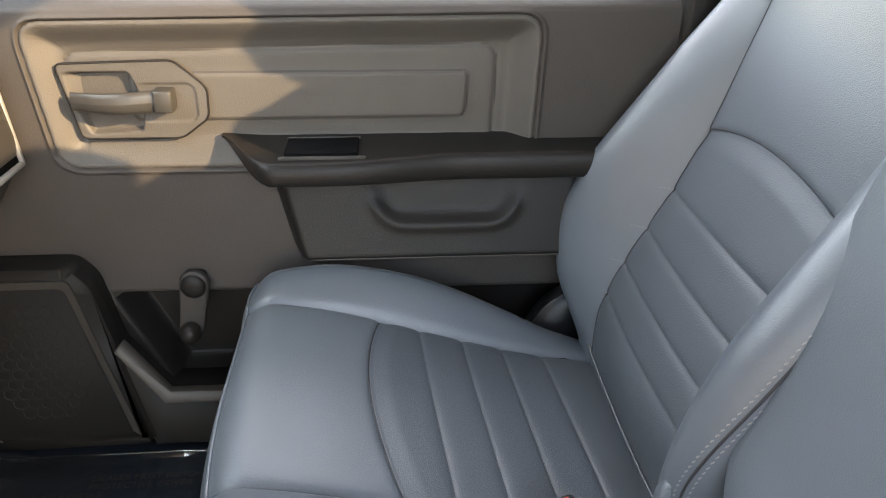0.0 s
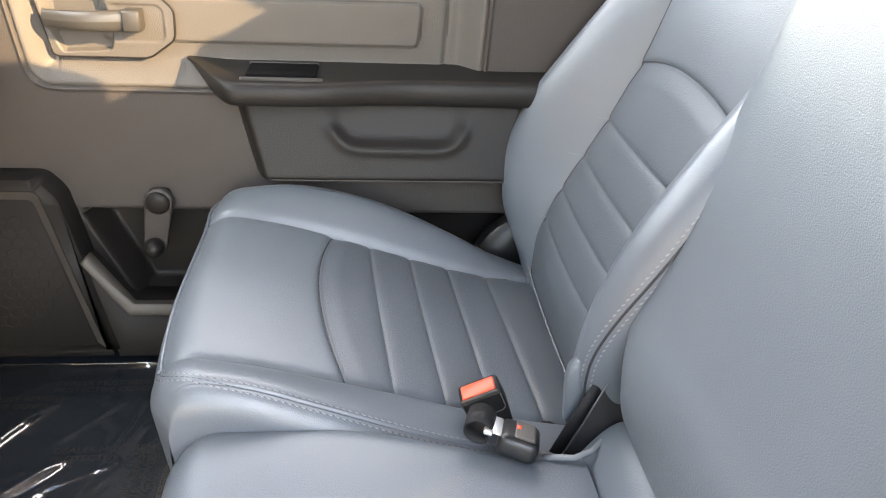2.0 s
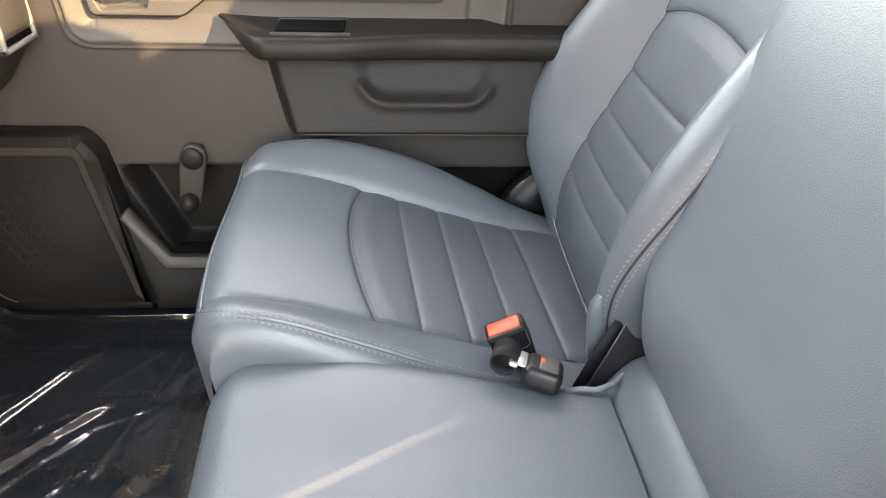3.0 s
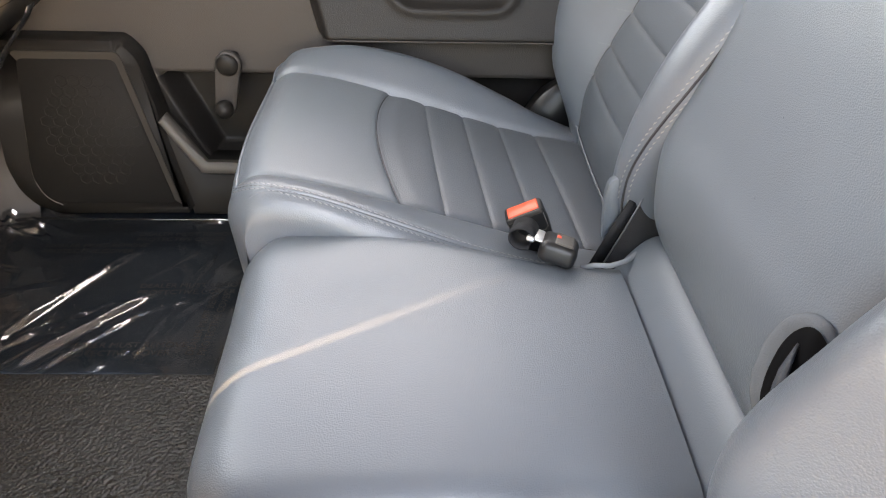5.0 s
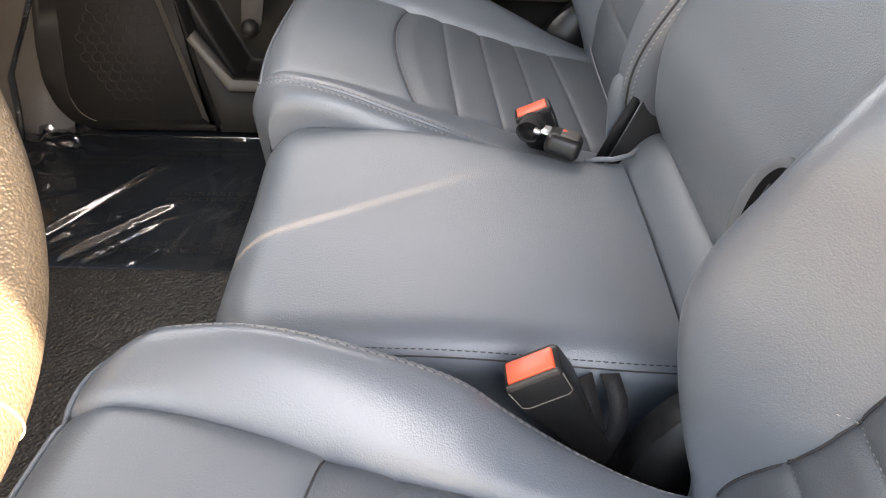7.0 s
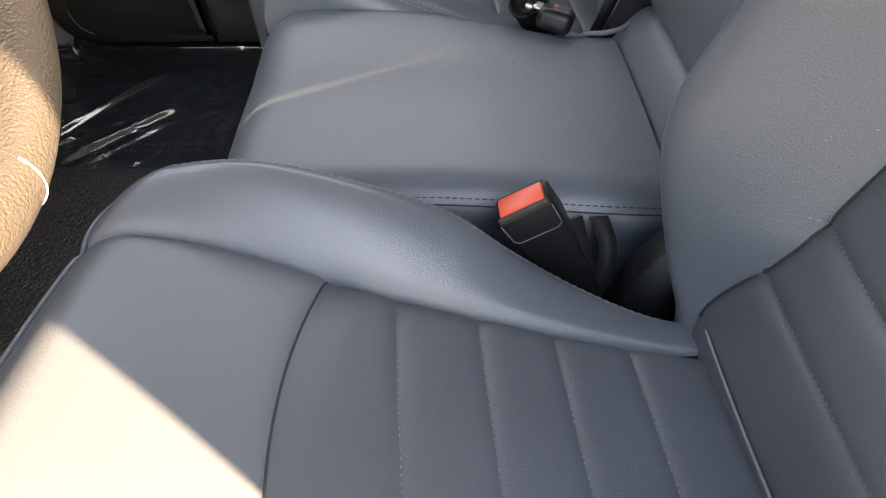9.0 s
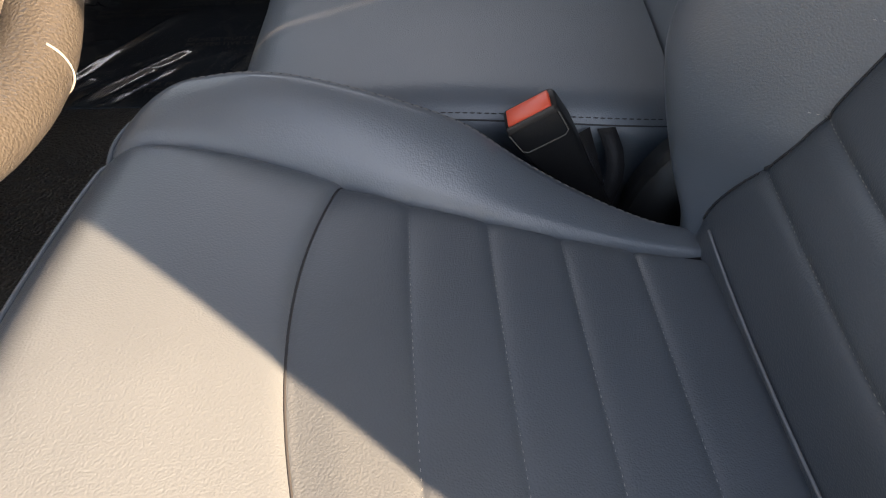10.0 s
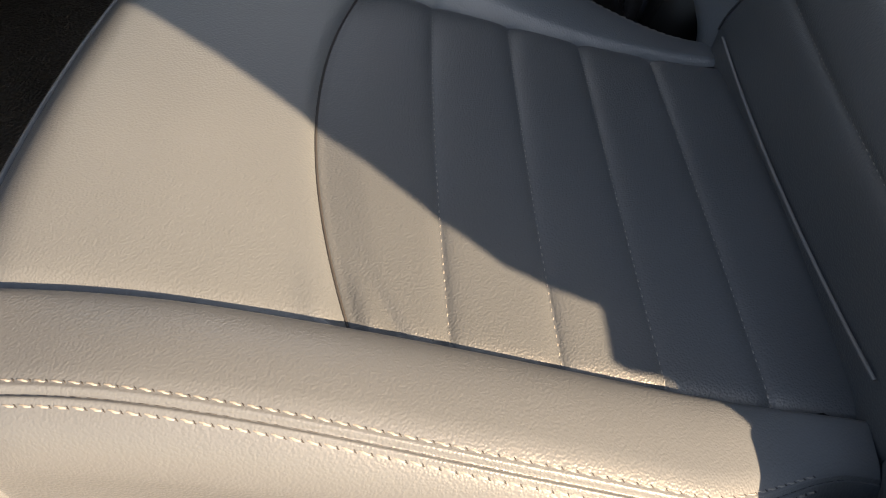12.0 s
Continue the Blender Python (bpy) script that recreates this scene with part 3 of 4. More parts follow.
shell("ground", [(-60, 60, -60, 60, -0.75, -0.65)], ASPHALT)
shell("floor", [(-1.3, 0.7, -0.80, 0.95, 0.0, 0.09)], RUBBER)
shell("wall_rear", [(0.66, 0.72, -0.85, 0.95, 0.09, 0.95), (0.66, 0.72, -0.85, 0.95, 1.40, 1.46), (0.66, 0.72, -0.85, -0.62, 0.95, 1.40), (0.66, 0.72, 0.62, 0.95, 0.95, 1.40)], LINER)
TINT = bpy.data.materials.new("tinted_glass")
TINT.use_nodes = True
_t = TINT.node_tree
_t.nodes.remove(_t.nodes["Principled BSDF"])
_gl, _tr, _mx, _fr = (_t.nodes.new(k) for k in ("ShaderNodeBsdfGlossy", "ShaderNodeBsdfTransparent", "ShaderNodeMixShader", "ShaderNodeFresnel"))
_gl.inputs["Roughness"].default_value = 0.0
_tr.inputs["Color"].default_value = (0.17, 0.175, 0.165, 1)
_t.links.new(_fr.outputs[0], _mx.inputs[0])
_t.links.new(_tr.outputs[0], _mx.inputs[1])
_t.links.new(_gl.outputs[0], _mx.inputs[2])
_t.links.new(_mx.outputs[0], _t.nodes["Material Output"].inputs["Surface"])
sheet("window_1", lambda u, v: (0.69, u, v), (-0.63, 0.63), (0.94, 1.41), TINT)
tagged(bpy.data.objects["window_1"], "tinted rear window pane", "", "", "structure")
# the windscreen is unseen; its tint is added to darken the backrests
sheet("window_2", lambda u, v: (-1.25 + 0.80 * u, v, 0.955 + 0.50 * u), (0.0, 1.0), (-0.80, 0.90), TINT)
tagged(bpy.data.objects["window_2"], "unseen windscreen pane, tinted to dim the sky light", "", "", "structure")
shell("ceiling", [(-0.42, 0.72, -0.60, 0.88, 1.46, 1.50)], LINER)
shell("wall_front", [(-1.3, -1.24, -0.80, 0.95, 0.09, 0.95)], TRIM_DARK)
shell("wall_right", [(0.46, 0.66, 0.85, 0.91, 0.09, 1.46), (-1.3, -0.70, 0.85, 0.91, 0.09, 0.9), (-0.70, 0.46, 0.85, 0.91, 1.36, 1.46)], LINER)
bm = bmesh.new()
box(bm, 0.436, 0.52, 0.760, 0.86, 0.20, 1.38, 0.012, 3)
tagged(part("trim", bm, TRIM_DARK), "dark moulding on the pillar behind the passenger door", "", "", "structure")
bm = bmesh.new()
box(bm, -1.3, -0.95, -0.83, -0.77, 0.0, 0.95)
# unseen pillar, its outline shaped to cast the shadow edge on the driver's seat
prism(bm, [(0.72, 0.0), (0.507, 0.0), (0.507, 0.455), (0.504, 0.473), (0.515, 0.490), (0.492, 0.497), (0.488, 0.504), (0.533, 0.533), (0.515, 0.546), (0.499, 0.562), (0.496, 0.60), (0.495, 0.79), (0.53, 0.86), (0.60, 0.95), (0.645, 1.05), (0.66, 1.46), (0.72, 1.46)], -0.84, -0.78)
# unseen pane added here to weaken the sun that reaches the steering wheel
sheet("sun_dimming_pane", lambda u, v: (u, -0.81, v), (0.50, 0.68), (0.78, 1.47), TINT)
tagged(bpy.data.objects["sun_dimming_pane"], "unseen tinted pane added to dim the sun on the steering wheel", "", "", "structure")
tagged(part("shadow_wall_left", bm, LINER, None, "", False), "", "", "", "structure")

# ---- passenger door ----
DOOR = Vector((0.0, 0.85, 0.1))
door = thing("door_1", "closed passenger door with dark grey moulded trim", "door", "", "structure", at=tuple(DOOR))


def inside(px, pz, poly):
    """Signed distance from a point to an outline: below zero inside."""
    best, odd = 9.0, False
    n = len(poly)
    for i in range(n):
        ax, az = poly[i]
        bx, bz = poly[(i + 1) % n]
        dx, dz = bx - ax, bz - az
        t = min(1.0, max(0.0, ((px - ax) * dx + (pz - az) * dz) / (dx * dx + dz * dz + 1e-12)))
        best = min(best, math.hypot(px - ax - t * dx, pz - az - t * dz))
        if (az > pz) != (bz > pz) and px < ax + (pz - az) / (bz - az) * dx:
            odd = not odd
    return -best if odd else best


PANEL = rounded([(-0.470, 0.775), (0.243, 0.782), (0.235, 0.565), (-0.447, 0.567)], 0.035)
INNER = rounded([(-0.43, 0.728), (0.184, 0.739), (0.174, 0.50), (-0.40, 0.50)], 0.03)
INSERT = rounded([(-0.34, 0.700), (0.143, 0.701), (0.137, 0.631), (-0.34, 0.631)], 0.014)
MAP = [(-0.412, 0.36), (0.5, 0.352), (0.5, 0.19), (-0.335, 0.19)]


def door_skin(x, z):
    y = 0.775
    if 0.52 < z < 0.81 and x < 0.28:
        d = inside(x, z, PANEL)
        y += 0.03 * smooth(0.002, -0.045, d) - 0.003 * math.exp(-((d - 0.004) / 0.003) ** 2) + 0.005 * math.exp(-(d / 0.0022) ** 2)
        lip = smooth(0.0, -0.05, d)
        d = inside(x, z, INNER)
        y += lip * (0.0035 * math.exp(-(d / 0.0022) ** 2) - 0.002 * smooth(0.0, -0.01, d))
        d = inside(x, z, INSERT)
        y += 0.004 * math.exp(-(d / 0.0022) ** 2) - 0.006 * smooth(0.006, -0.004, d)
    # the sill rolls over at the top
    y += 0.07 * smooth(0.782, 0.826, z) ** 1.5
    # the map pocket's back
    if z < 0.4:
        d = inside(x, z, MAP)
        y += 0.066 * smooth(0.004, -0.016, d)
    return Vector((x, y, z)) - DOOR


sheet("trim_panel", door_skin, span(-0.66, -0.492, 0.008) + span(-0.488, -0.43, 0.0015) + span(-0.425, 0.22, 0.006) + span(0.224, 0.26, 0.0015) + span(0.268, 0.62, 0.01), span(0.352, 0.54, 0.006) + span(0.543, 0.57, 0.0015) + span(0.576, 0.764, 0.006) + span(0.767, 0.792, 0.0015) + span(0.795, 0.83, 0.004), TRIM_BROWN, door, "", True)
# the pocket's shade is put into the colour by using dark plastic here
sheet("pocket_back", door_skin, span(-0.66, 0.62, 0.0045), span(0.1, 0.352, 0.004), TRIM_DARK, door, "map pocket back, its shade put into the colour", True)


def outlined_sheet(name, outline, step, fn, mat, parent, label="", skirt=0.0):
    """A relief fn(x, z) inside an outline, its rim lying on the outline, with a skirt that runs back by so much."""
    x0, x1 = min(p[0] for p in outline), max(p[0] for p in outline)
    z0, z1 = min(p[1] for p in outline), max(p[1] for p in outline)
    xs, zs = span(x0 - step, x1 + step, step), span(z0 - step, z1 + step, step)
    keep, pts = {}, []
    n = len(outline)
    for i, x in enumerate(xs):
        for j, z in enumerate(zs):
            d = inside(x, z, outline)
            if d > step * 0.5:
                continue
            px, pz = x, z
            if d > -step * 0.5:
                best = 9.0
                for k in range(n):
                    ax, az = outline[k]
                    bx, bz = outline[(k + 1) % n]
                    dx, dz = bx - ax, bz - az
                    t = min(1.0, max(0.0, ((x - ax) * dx + (z - az) * dz) / (dx * dx + dz * dz + 1e-12)))
                    e = math.hypot(x - ax - t * dx, z - az - t * dz)
                    if e < best:
                        best, px, pz = e, ax + t * dx, az + t * dz
            keep[i, j] = len(pts)
            pts.append(fn(px, pz))
    faces = [(m, keep[i + 1, j], keep[i + 1, j + 1], keep[i, j + 1]) for (i, j), m in keep.items() if (i, j + 1) in keep and (i + 1, j + 1) in keep and (i + 1, j) in keep]
    if skirt:
        for k in range(n):
            a, b = fn(*outline[k]), fn(*outline[(k + 1) % n])
            m = len(pts)
            pts += [a, b, b + Vector((0, skirt, 0)), a + Vector((0, skirt, 0))]
            faces.append((m, m + 1, m + 2, m + 3))
    me = bpy.data.meshes.new(name)
    me.from_pydata(pts, [], faces)
    me.shade_smooth()
    return link_mesh(name, me, mat, parent, label)


# moulded insert of the upper trim
outlined_sheet("upper_insert", PANEL, 0.003, lambda x, z: door_skin(x, z) + Vector((0, -0.0016, 0)), TRIM_PANEL, door, "moulded upper insert")


def y_prism(name, outline, y0, y1, mat, bevel, parent, label="", segs=3):
    bm = bmesh.new()
    prism(bm, [(x, z - DOOR.z) for x, z in outline], y0 - DOOR.y, y1 - DOOR.y, bevel, segs)
    return part(name, bm, mat, parent, label)


bm = bmesh.new()
box(bm, -0.70, 0.62, 0.846, 0.87, 0.085, 0.80, 0.0, 1, Matrix.Translation(-DOOR))
box(bm, -0.70, 0.62, 0.775, 0.83, 0.085, 0.102, 0.0, 1, Matrix.Translation(-DOOR))
part("door_core", bm, TRIM_DARK, door)

# armrest: a soft pad with a nose that sweeps down and back into the door
def armrest_at(x, a):
    """a: 0 at the wall above, 1 at the wall below."""
    nose = smooth(-0.218, -0.135, x) ** 0.7
    slim = 1 - 0.36 * smooth(-0.06, 0.14, x)
    out = 0.010 + 0.094 * nose * slim
    up, low = 0.607 + 0.004 * (1 - nose), 0.607 - nose * (0.045 + 0.007 * smooth(-0.06, 0.14, x))
    mid = (up + low) / 2
    if a < 0.45:
        t = a / 0.45
        y, z = 0.806 - (0.806 - 0.80 + out) * t, up - 0.006 * t * nose
    else:
        t = (a - 0.45) / 0.55 * math.pi
        h = (up - 0.006 * nose - low) / 2
        y = 0.80 - out - 0.012 * nose * math.sin(t)
        z = low + h + h * math.cos(t)
        y += 0.03 * smooth(2.2, math.pi, t)
    return Vector((x, y, z)) - DOOR


arm = sheet("armrest", armrest_at, span(-0.218, -0.13, 0.005) + span(-0.12, 0.40, 0.02), span(0, 0.44, 0.05) + span(0.45, 1.0, 0.03), TRIM_DARK, door, "dark soft armrest", False)
# no hollow here: a flush black plate paints the recess's shade
bm = bmesh.new()
box(bm, -0.121, -0.019, 0.716, 0.780, 0.596, 0.6082, 0.001, 1, Matrix.Translation(-DOOR))
part("recess_plate", bm, HOLE_SHADE, arm, "black plate painting the shade of the switch recess")
bm = bmesh.new()
box(bm, -0.123, -0.017, 0.7805, 0.7825, 0.602, 0.6096, 0.0008, 1, Matrix.Translation(-DOOR))
box(bm, -0.128, -0.008, 0.7035, 0.7055, 0.594, 0.6066, 0.001, 1, Matrix.Translation(-DOOR))
part("recess_rim", bm, FRAME, arm)

CUP = rounded([(-0.030, 0.62), (0.016, 0.490), (0.200, 0.490), (0.230, 0.62)], 0.035)


def pocket_at(x, z):
    """The bulging panel below the armrest with its pull cup."""
    t = (0.565 - z) / 0.135
    edge = smooth(-0.165 + 0.035 * t, -0.132 + 0.035 * t, x)
    y = 0.758 - 0.038 * t
    if z < 0.440:
        y += 0.06 * smooth(0.440, 0.420, z)
    y = 0.79 + (y - 0.79) * edge
    d = inside(x, z, CUP)
    y += 0.007 * smooth(0.014, -0.022, d) - 0.005 * math.exp(-((d - 0.004) / 0.009) ** 2) * smooth(0.528, 0.508, z)
    return Vector((x, y, z)) - DOOR


sheet("pocket_panel", pocket_at, span(-0.168, 0.42, 0.005), span(0.418, 0.568, 0.004), TRIM_DARK, door, "dark panel with a moulded pull cup", True)
bm = bmesh.new()
tube(bm, [Vector(pocket_at(x, 0.437)) + Vector((0, -0.001, 0)) for x in span(-0.11, 0.40, 0.02)], 0.0018, 6)
part("pocket_edge", bm, TRIM_BROWN, door)

# speaker pod with frame, grille and hexagon mesh
POD = rounded([(-0.655, 0.432), (-0.450, 0.432), (-0.424, 0.402), (-0.366, 0.106), (-0.62, 0.102), (-0.66, 0.118), (-0.684, 0.15), (-0.695, 0.2), (-0.69, 0.267), (-0.672, 0.36)], 0.014)
pod = y_prism("speaker_pod", POD, 0.722, 0.80, POD_SKIN, 0.024, door, "dark moulded speaker pod", 5)
bm = bmesh.new()
FR = rounded([(-0.63, 0.415), (-0.450, 0.415), (-0.389, 0.118), (-0.62, 0.115), (-0.648, 0.13), (-0.662, 0.17), (-0.66, 0.21)], 0.012)
FI = rounded([(-0.622, 0.402), (-0.459, 0.402), (-0.401, 0.128), (-0.615, 0.124), (-0.640, 0.14), (-0.652, 0.175), (-0.650, 0.21)], 0.012)
va = [bm.verts.new(Vector((x, 0.7185, z)) - DOOR) for x, z in FR]
vb = [bm.verts.new(Vector((x, 0.7195, z)) - DOOR) for x, z in FI]
vc = [bm.verts.new(Vector((x, 0.732, z)) - DOOR) for x, z in FI]
vd = [bm.verts.new(Vector((x, 0.730, z)) - DOOR) for x, z in FR]
# only the light-facing top and right are built, their light put into paler plastic
for i in range(len(FR)):
    j = (i + 1) % len(FR)
    if not all((FR[k][1] > 0.39 and FR[k][0] > -0.63) or (FR[k][0] > -0.46 and FR[k][1] > 0.124) for k in (i, j)):
        continue
    bm.faces.new((va[i], va[j], vb[j], vb[i]))
    bm.faces.new((vb[i], vb[j], vc[j], vc[i]))
    bm.faces.new((vd[i], vd[j], va[j], va[i]))
part("lit_frame_strip", bm, FRAME, pod, "speaker frame strip, paler and only where it faces the light", False)
# the highlight along the left rim is painted as a thin paler tube
bm = bmesh.new()
tube(bm, [Vector((x, 0.7215, z)) - DOOR for x, z in ((-0.622, 0.37), (-0.630, 0.331), (-0.642, 0.268), (-0.650, 0.206), (-0.652, 0.185), (-0.650, 0.164), (-0.645, 0.149), (-0.637, 0.136), (-0.626, 0.127), (-0.613, 0.121))], 0.0008, 6)
part("rim_line", bm, TRIM, pod, "paler line painting the highlight on the pod rim")
gr = y_prism("speaker_grille", FI, 0.7205, 0.7215, GRILLE, 0.0, pod)
bm = bmesh.new()
for i in range(-5, 6):
    for j in range(-6, 7):
        hx, hz = -0.525 + 0.0215 * (i + 0.5 * (j % 2)), 0.27 + 0.0187 * j
        if math.hypot((hx + 0.525) / 0.085, (hz - 0.27) / 0.105) > 1:
            continue
        ring = [Vector((hx + 0.0105 * math.sin(k * math.tau / 6), 0.7203, hz + 0.0105 * math.cos(k * math.tau / 6))) - DOOR for k in range(6)]
        inn = [Vector((hx + 0.0097 * math.sin(k * math.tau / 6), 0.7205, hz + 0.0097 * math.cos(k * math.tau / 6))) - DOOR for k in range(6)]
        ra, rb = [bm.verts.new(p) for p in ring], [bm.verts.new(p) for p in inn]
        for k in range(6):
            bm.faces.new((ra[k], ra[(k + 1) % 6], rb[(k + 1) % 6], rb[k]))
tagged(part("hexagon_mesh", bm, TRIM_DARK, gr, "", False), kind="stuff")

# rail of the map pocket
y_prism("pocket_rail", [(-0.404, 0.293), (-0.391, 0.305), (-0.332, 0.213), (0.35, 0.211), (0.35, 0.193), (-0.342, 0.194)], 0.708, 0.731, TRIM_PANEL, 0.006, door, "paler edge of the map pocket")
bm = bmesh.new()
prism(bm, [(x, z - DOOR.z) for x, z in [(-0.402, 0.288), (-0.342, 0.199), (0.35, 0.197), (0.35, 0.10), (-0.374, 0.10)]], 0.7235 - DOOR.y, 0.80 - DOOR.y, 0.006, 2)
part("map_pocket", bm, POD_SKIN, door)

# handle: bezel, cup and lever
BEZ = rounded([(-0.432, 0.716), (-0.272, 0.720), (-0.230, 0.682), (-0.232, 0.638), (-0.272, 0.609), (-0.412, 0.609)], 0.01)
CUPS = rounded([(-0.427, 0.705), (-0.335, 0.705), (-0.329, 0.690), (-0.320, 0.655), (-0.326, 0.619), (-0.398, 0.615), (-0.418, 0.66)], 0.006)
STEP = rounded([(-0.330, 0.688), (-0.254, 0.688), (-0.246, 0.680), (-0.246, 0.640), (-0.254, 0.632), (-0.330, 0.632)], 0.006)


def bezel_at(x, z):
    """The bezel's face, with the hollow behind the lever and the step round its hinge."""
    d = inside(x, z, CUPS)
    y = 0.788 + 0.0150 * smooth(0.001, -0.005, d) * smooth(-0.430, -0.398, x)
    d = inside(x, z, STEP)
    y += 0.002 * smooth(0.001, -0.002, d) * smooth(-0.33, -0.31, x)
    return Vector((x, y, z)) - DOOR


bez = outlined_sheet("handle_bezel", BEZ, 0.0018, bezel_at, TRIM_PANEL, door, "moulded bezel round the door lever", 0.022)
bm = bmesh.new()
tube(bm, [Vector((x, 0.7890, z)) - DOOR for x, z in BEZ], 0.0018, 6, True, 1.0, Vector((0, 1, 0)))
part("bezel_rim", bm, TRIM_DARK, bez)


def lever_at(u, a):
    x = -0.413 + 0.137 * u
    bow = 0.016 * math.sin(math.pi * min(1.0, u * 1.1)) + 0.006
    hz = 0.0135 + 0.003 * u
    return Vector((x, 0.782 - bow - 0.006 * math.cos(a), 0.667 + hz * math.sin(a))) - DOOR


lev = sheet("door_lever", lever_at, span(0, 1, 0.08), [k * math.tau / 12 for k in range(13)], LEVER, door, "satin grey pull lever", False)
bm = bmesh.new()
box(bm, -0.300, -0.274, 0.762, 0.792, 0.652, 0.683, 0.003, 2, Matrix.Translation(-DOOR))
part("lever_end", bm, LEVER, lev)

# window crank
bm = bmesh.new()
a0, a1 = Vector((-0.280, 0, 0.384)), Vector((-0.293, 0, 0.306))
d = (a1 - a0).normalized()
n = Vector((-d.z, 0, d.x))
outline = []
for c, r, k0 in ((a0, 0.0225, 0), (a1, 0.018, math.pi)):
    for k in range(9):
        t = k0 + math.pi * k / 8
        p = c + n * (r * math.cos(t)) - d * (r * math.sin(t))
        outline.append((p.x, p.z - DOOR.z))
prism(bm, outline, 0.752 - DOOR.y, 0.764 - DOOR.y, 0.004, 3)
crank_arm = part("window_crank", bm, TRIM_BROWN, door, "dark window crank")


def knob(name, centre, r, depth, y0, parent):
    bm = bmesh.new()
    prof = [(r * 0.85, 0.0), (r, depth * 0.35), (r * 0.95, depth * 0.6), (r * 0.75, depth * 0.85), (r * 0.4, depth * 0.97), (0.0, depth)]
    rings = []
    for rr, dd in prof:
        rings.append([bm.verts.new(Vector((centre.x + rr * math.cos(k * math.tau / 20), y0 - dd, centre.z + rr * math.sin(k * math.tau / 20))) - DOOR) for k in range(20)])
    for p, q in zip(rings, rings[1:]):
        for k in range(20):
            bm.faces.new((p[k], p[(k + 1) % 20], q[(k + 1) % 20], q[k]))
    bmesh.ops.remove_doubles(bm, verts=bm.verts, dist=1e-5)
    return part(name, bm, TRIM_DARK, parent)


knob("pivot_cap", a0, 0.0195, 0.012, 0.753, crank_arm)
knob("crank_knob", a1, 0.0165, 0.03, 0.753, crank_arm)
bm = bmesh.new()
box(bm, -0.297, -0.263, 0.764, 0.79, 0.367, 0.401, 0.008, 2, Matrix.Translation(-DOOR))
part("crank_hub", bm, TRIM_DARK, crank_arm)

# ---- dashboard end with a vent ----
DASH = Vector((-0.7, 0.3, 0.45))
dash = tagged(thing("dashboard", "dark grey dashboard with a silver-framed end vent", "dashboard", at=tuple(DASH)))
bm = bmesh.new()
prof = rounded([(-0.50, 0.72), (-0.485, 0.60), (-0.545, 0.51), (-0.66, 0.42), (-1.2, 0.42), (-1.2, 0.95), (-0.75, 0.93), (-0.56, 0.84)], 0.03)
prism(bm, [(x - DASH.x, z - DASH.z) for x, z in prof], -0.20 - DASH.y, 0.755 - DASH.y, 0.0)
part("dash_body", bm, TRIM, dash)
bm = bmesh.new()
vent_m = Matrix.Translation(Vector((-0.497, 0.70, 0.656)) - DASH) @ Matrix.Rotation(radians(-6), 4, "Y")
for b in ((-0.004, 0.006, -0.055, 0.055, 0.066, 0.074), (-0.004, 0.006, -0.055, 0.055, -0.074, -0.066), (-0.004, 0.006, 0.047, 0.055, -0.074, 0.074), (-0.004, 0.006, -0.055, -0.047, -0.074, 0.074)):
    box(bm, *b, 0.002, 2, vent_m)
vent = part("vent_frame", bm, SILVER, dash, "silver vent frame")
# flat black plate: the vent's inner shade is put into its colour
bm = bmesh.new()
box(bm, -0.004, 0.0005, -0.050, 0.050, -0.070, 0.070, 0.0, 1, vent_m)
part("vent_backing", bm, HOLE_SHADE, vent, "black plate painting the shade inside the vent")
for k in range(5):
    bm = bmesh.new()
    box(bm, -0.003, 0.004, -0.046, 0.046, -0.036 + 0.018 * k - 0.002, -0.036 + 0.018 * k + 0.002, 0.0008, 1, vent_m)
    part("slat", bm, SMOOTH_BLACK, vent)
bm = bmesh.new()
tube(bm, [Vector((-0.53, y, 0.535)) - DASH for y in span(-0.1, 0.74, 0.1)], 0.002, 6)
part("dash_seam", bm, TRIM_DARK, dash)


# ---- kick panel ----
def kick_at(u, v):
    """The side of the footwell, sweeping out onto the floor."""
    x = -0.66 - 0.5 * u
    z = 0.088 + 0.35 * v
    return Vector((x, 0.77 - 0.03 * smooth(0, 0.15, u) - 0.05 * (1 - smooth(0.0, 0.35, v)) ** 2, z))


tagged(sheet("trim", kick_at, span(0, 1, 0.05), span(0, 1, 0.04), TRIM_BROWN, None, "", True), kind="structure")

# ---- steering wheel ----
WC = Vector((-0.20, -0.45, 0.705))
wheel = thing("steering_wheel", "grained steering wheel with sun on its rim", "steering wheel", at=tuple(WC))
tilt = Matrix.Rotation(radians(-28), 3, "Y")
bm = bmesh.new()
ring = [tilt @ Vector((0, 0.178 * math.sin(a), 0.178 * math.cos(a))) for a in (i * math.tau / 96 for i in range(96))]
tube(bm, ring, 0.019, 14, True, 1.0, tilt @ Vector((1, 0, 0)))
rim = part("rim", bm, WHEEL, wheel)


def lower_spoke(u, a):
    """The broad lower spoke that runs up from the rim to the hub."""
    r = 0.172 - 0.09 * u
    half = 0.55 - 0.2 * u
    return tilt @ Vector((0.004 - 0.014 * math.cos(a * 1.4) - 0.03 * u, r * math.sin(a * half), -r * math.cos(a * half)))


sheet("lower_spoke", lower_spoke, span(0, 1, 0.06), span(-1, 1, 0.06), WHEEL, wheel)
bm = bmesh.new()
hub = [(0.0, 0.0), (0.055, 0.0), (0.075, 0.008), (0.083, 0.02), (0.085, 0.05)]
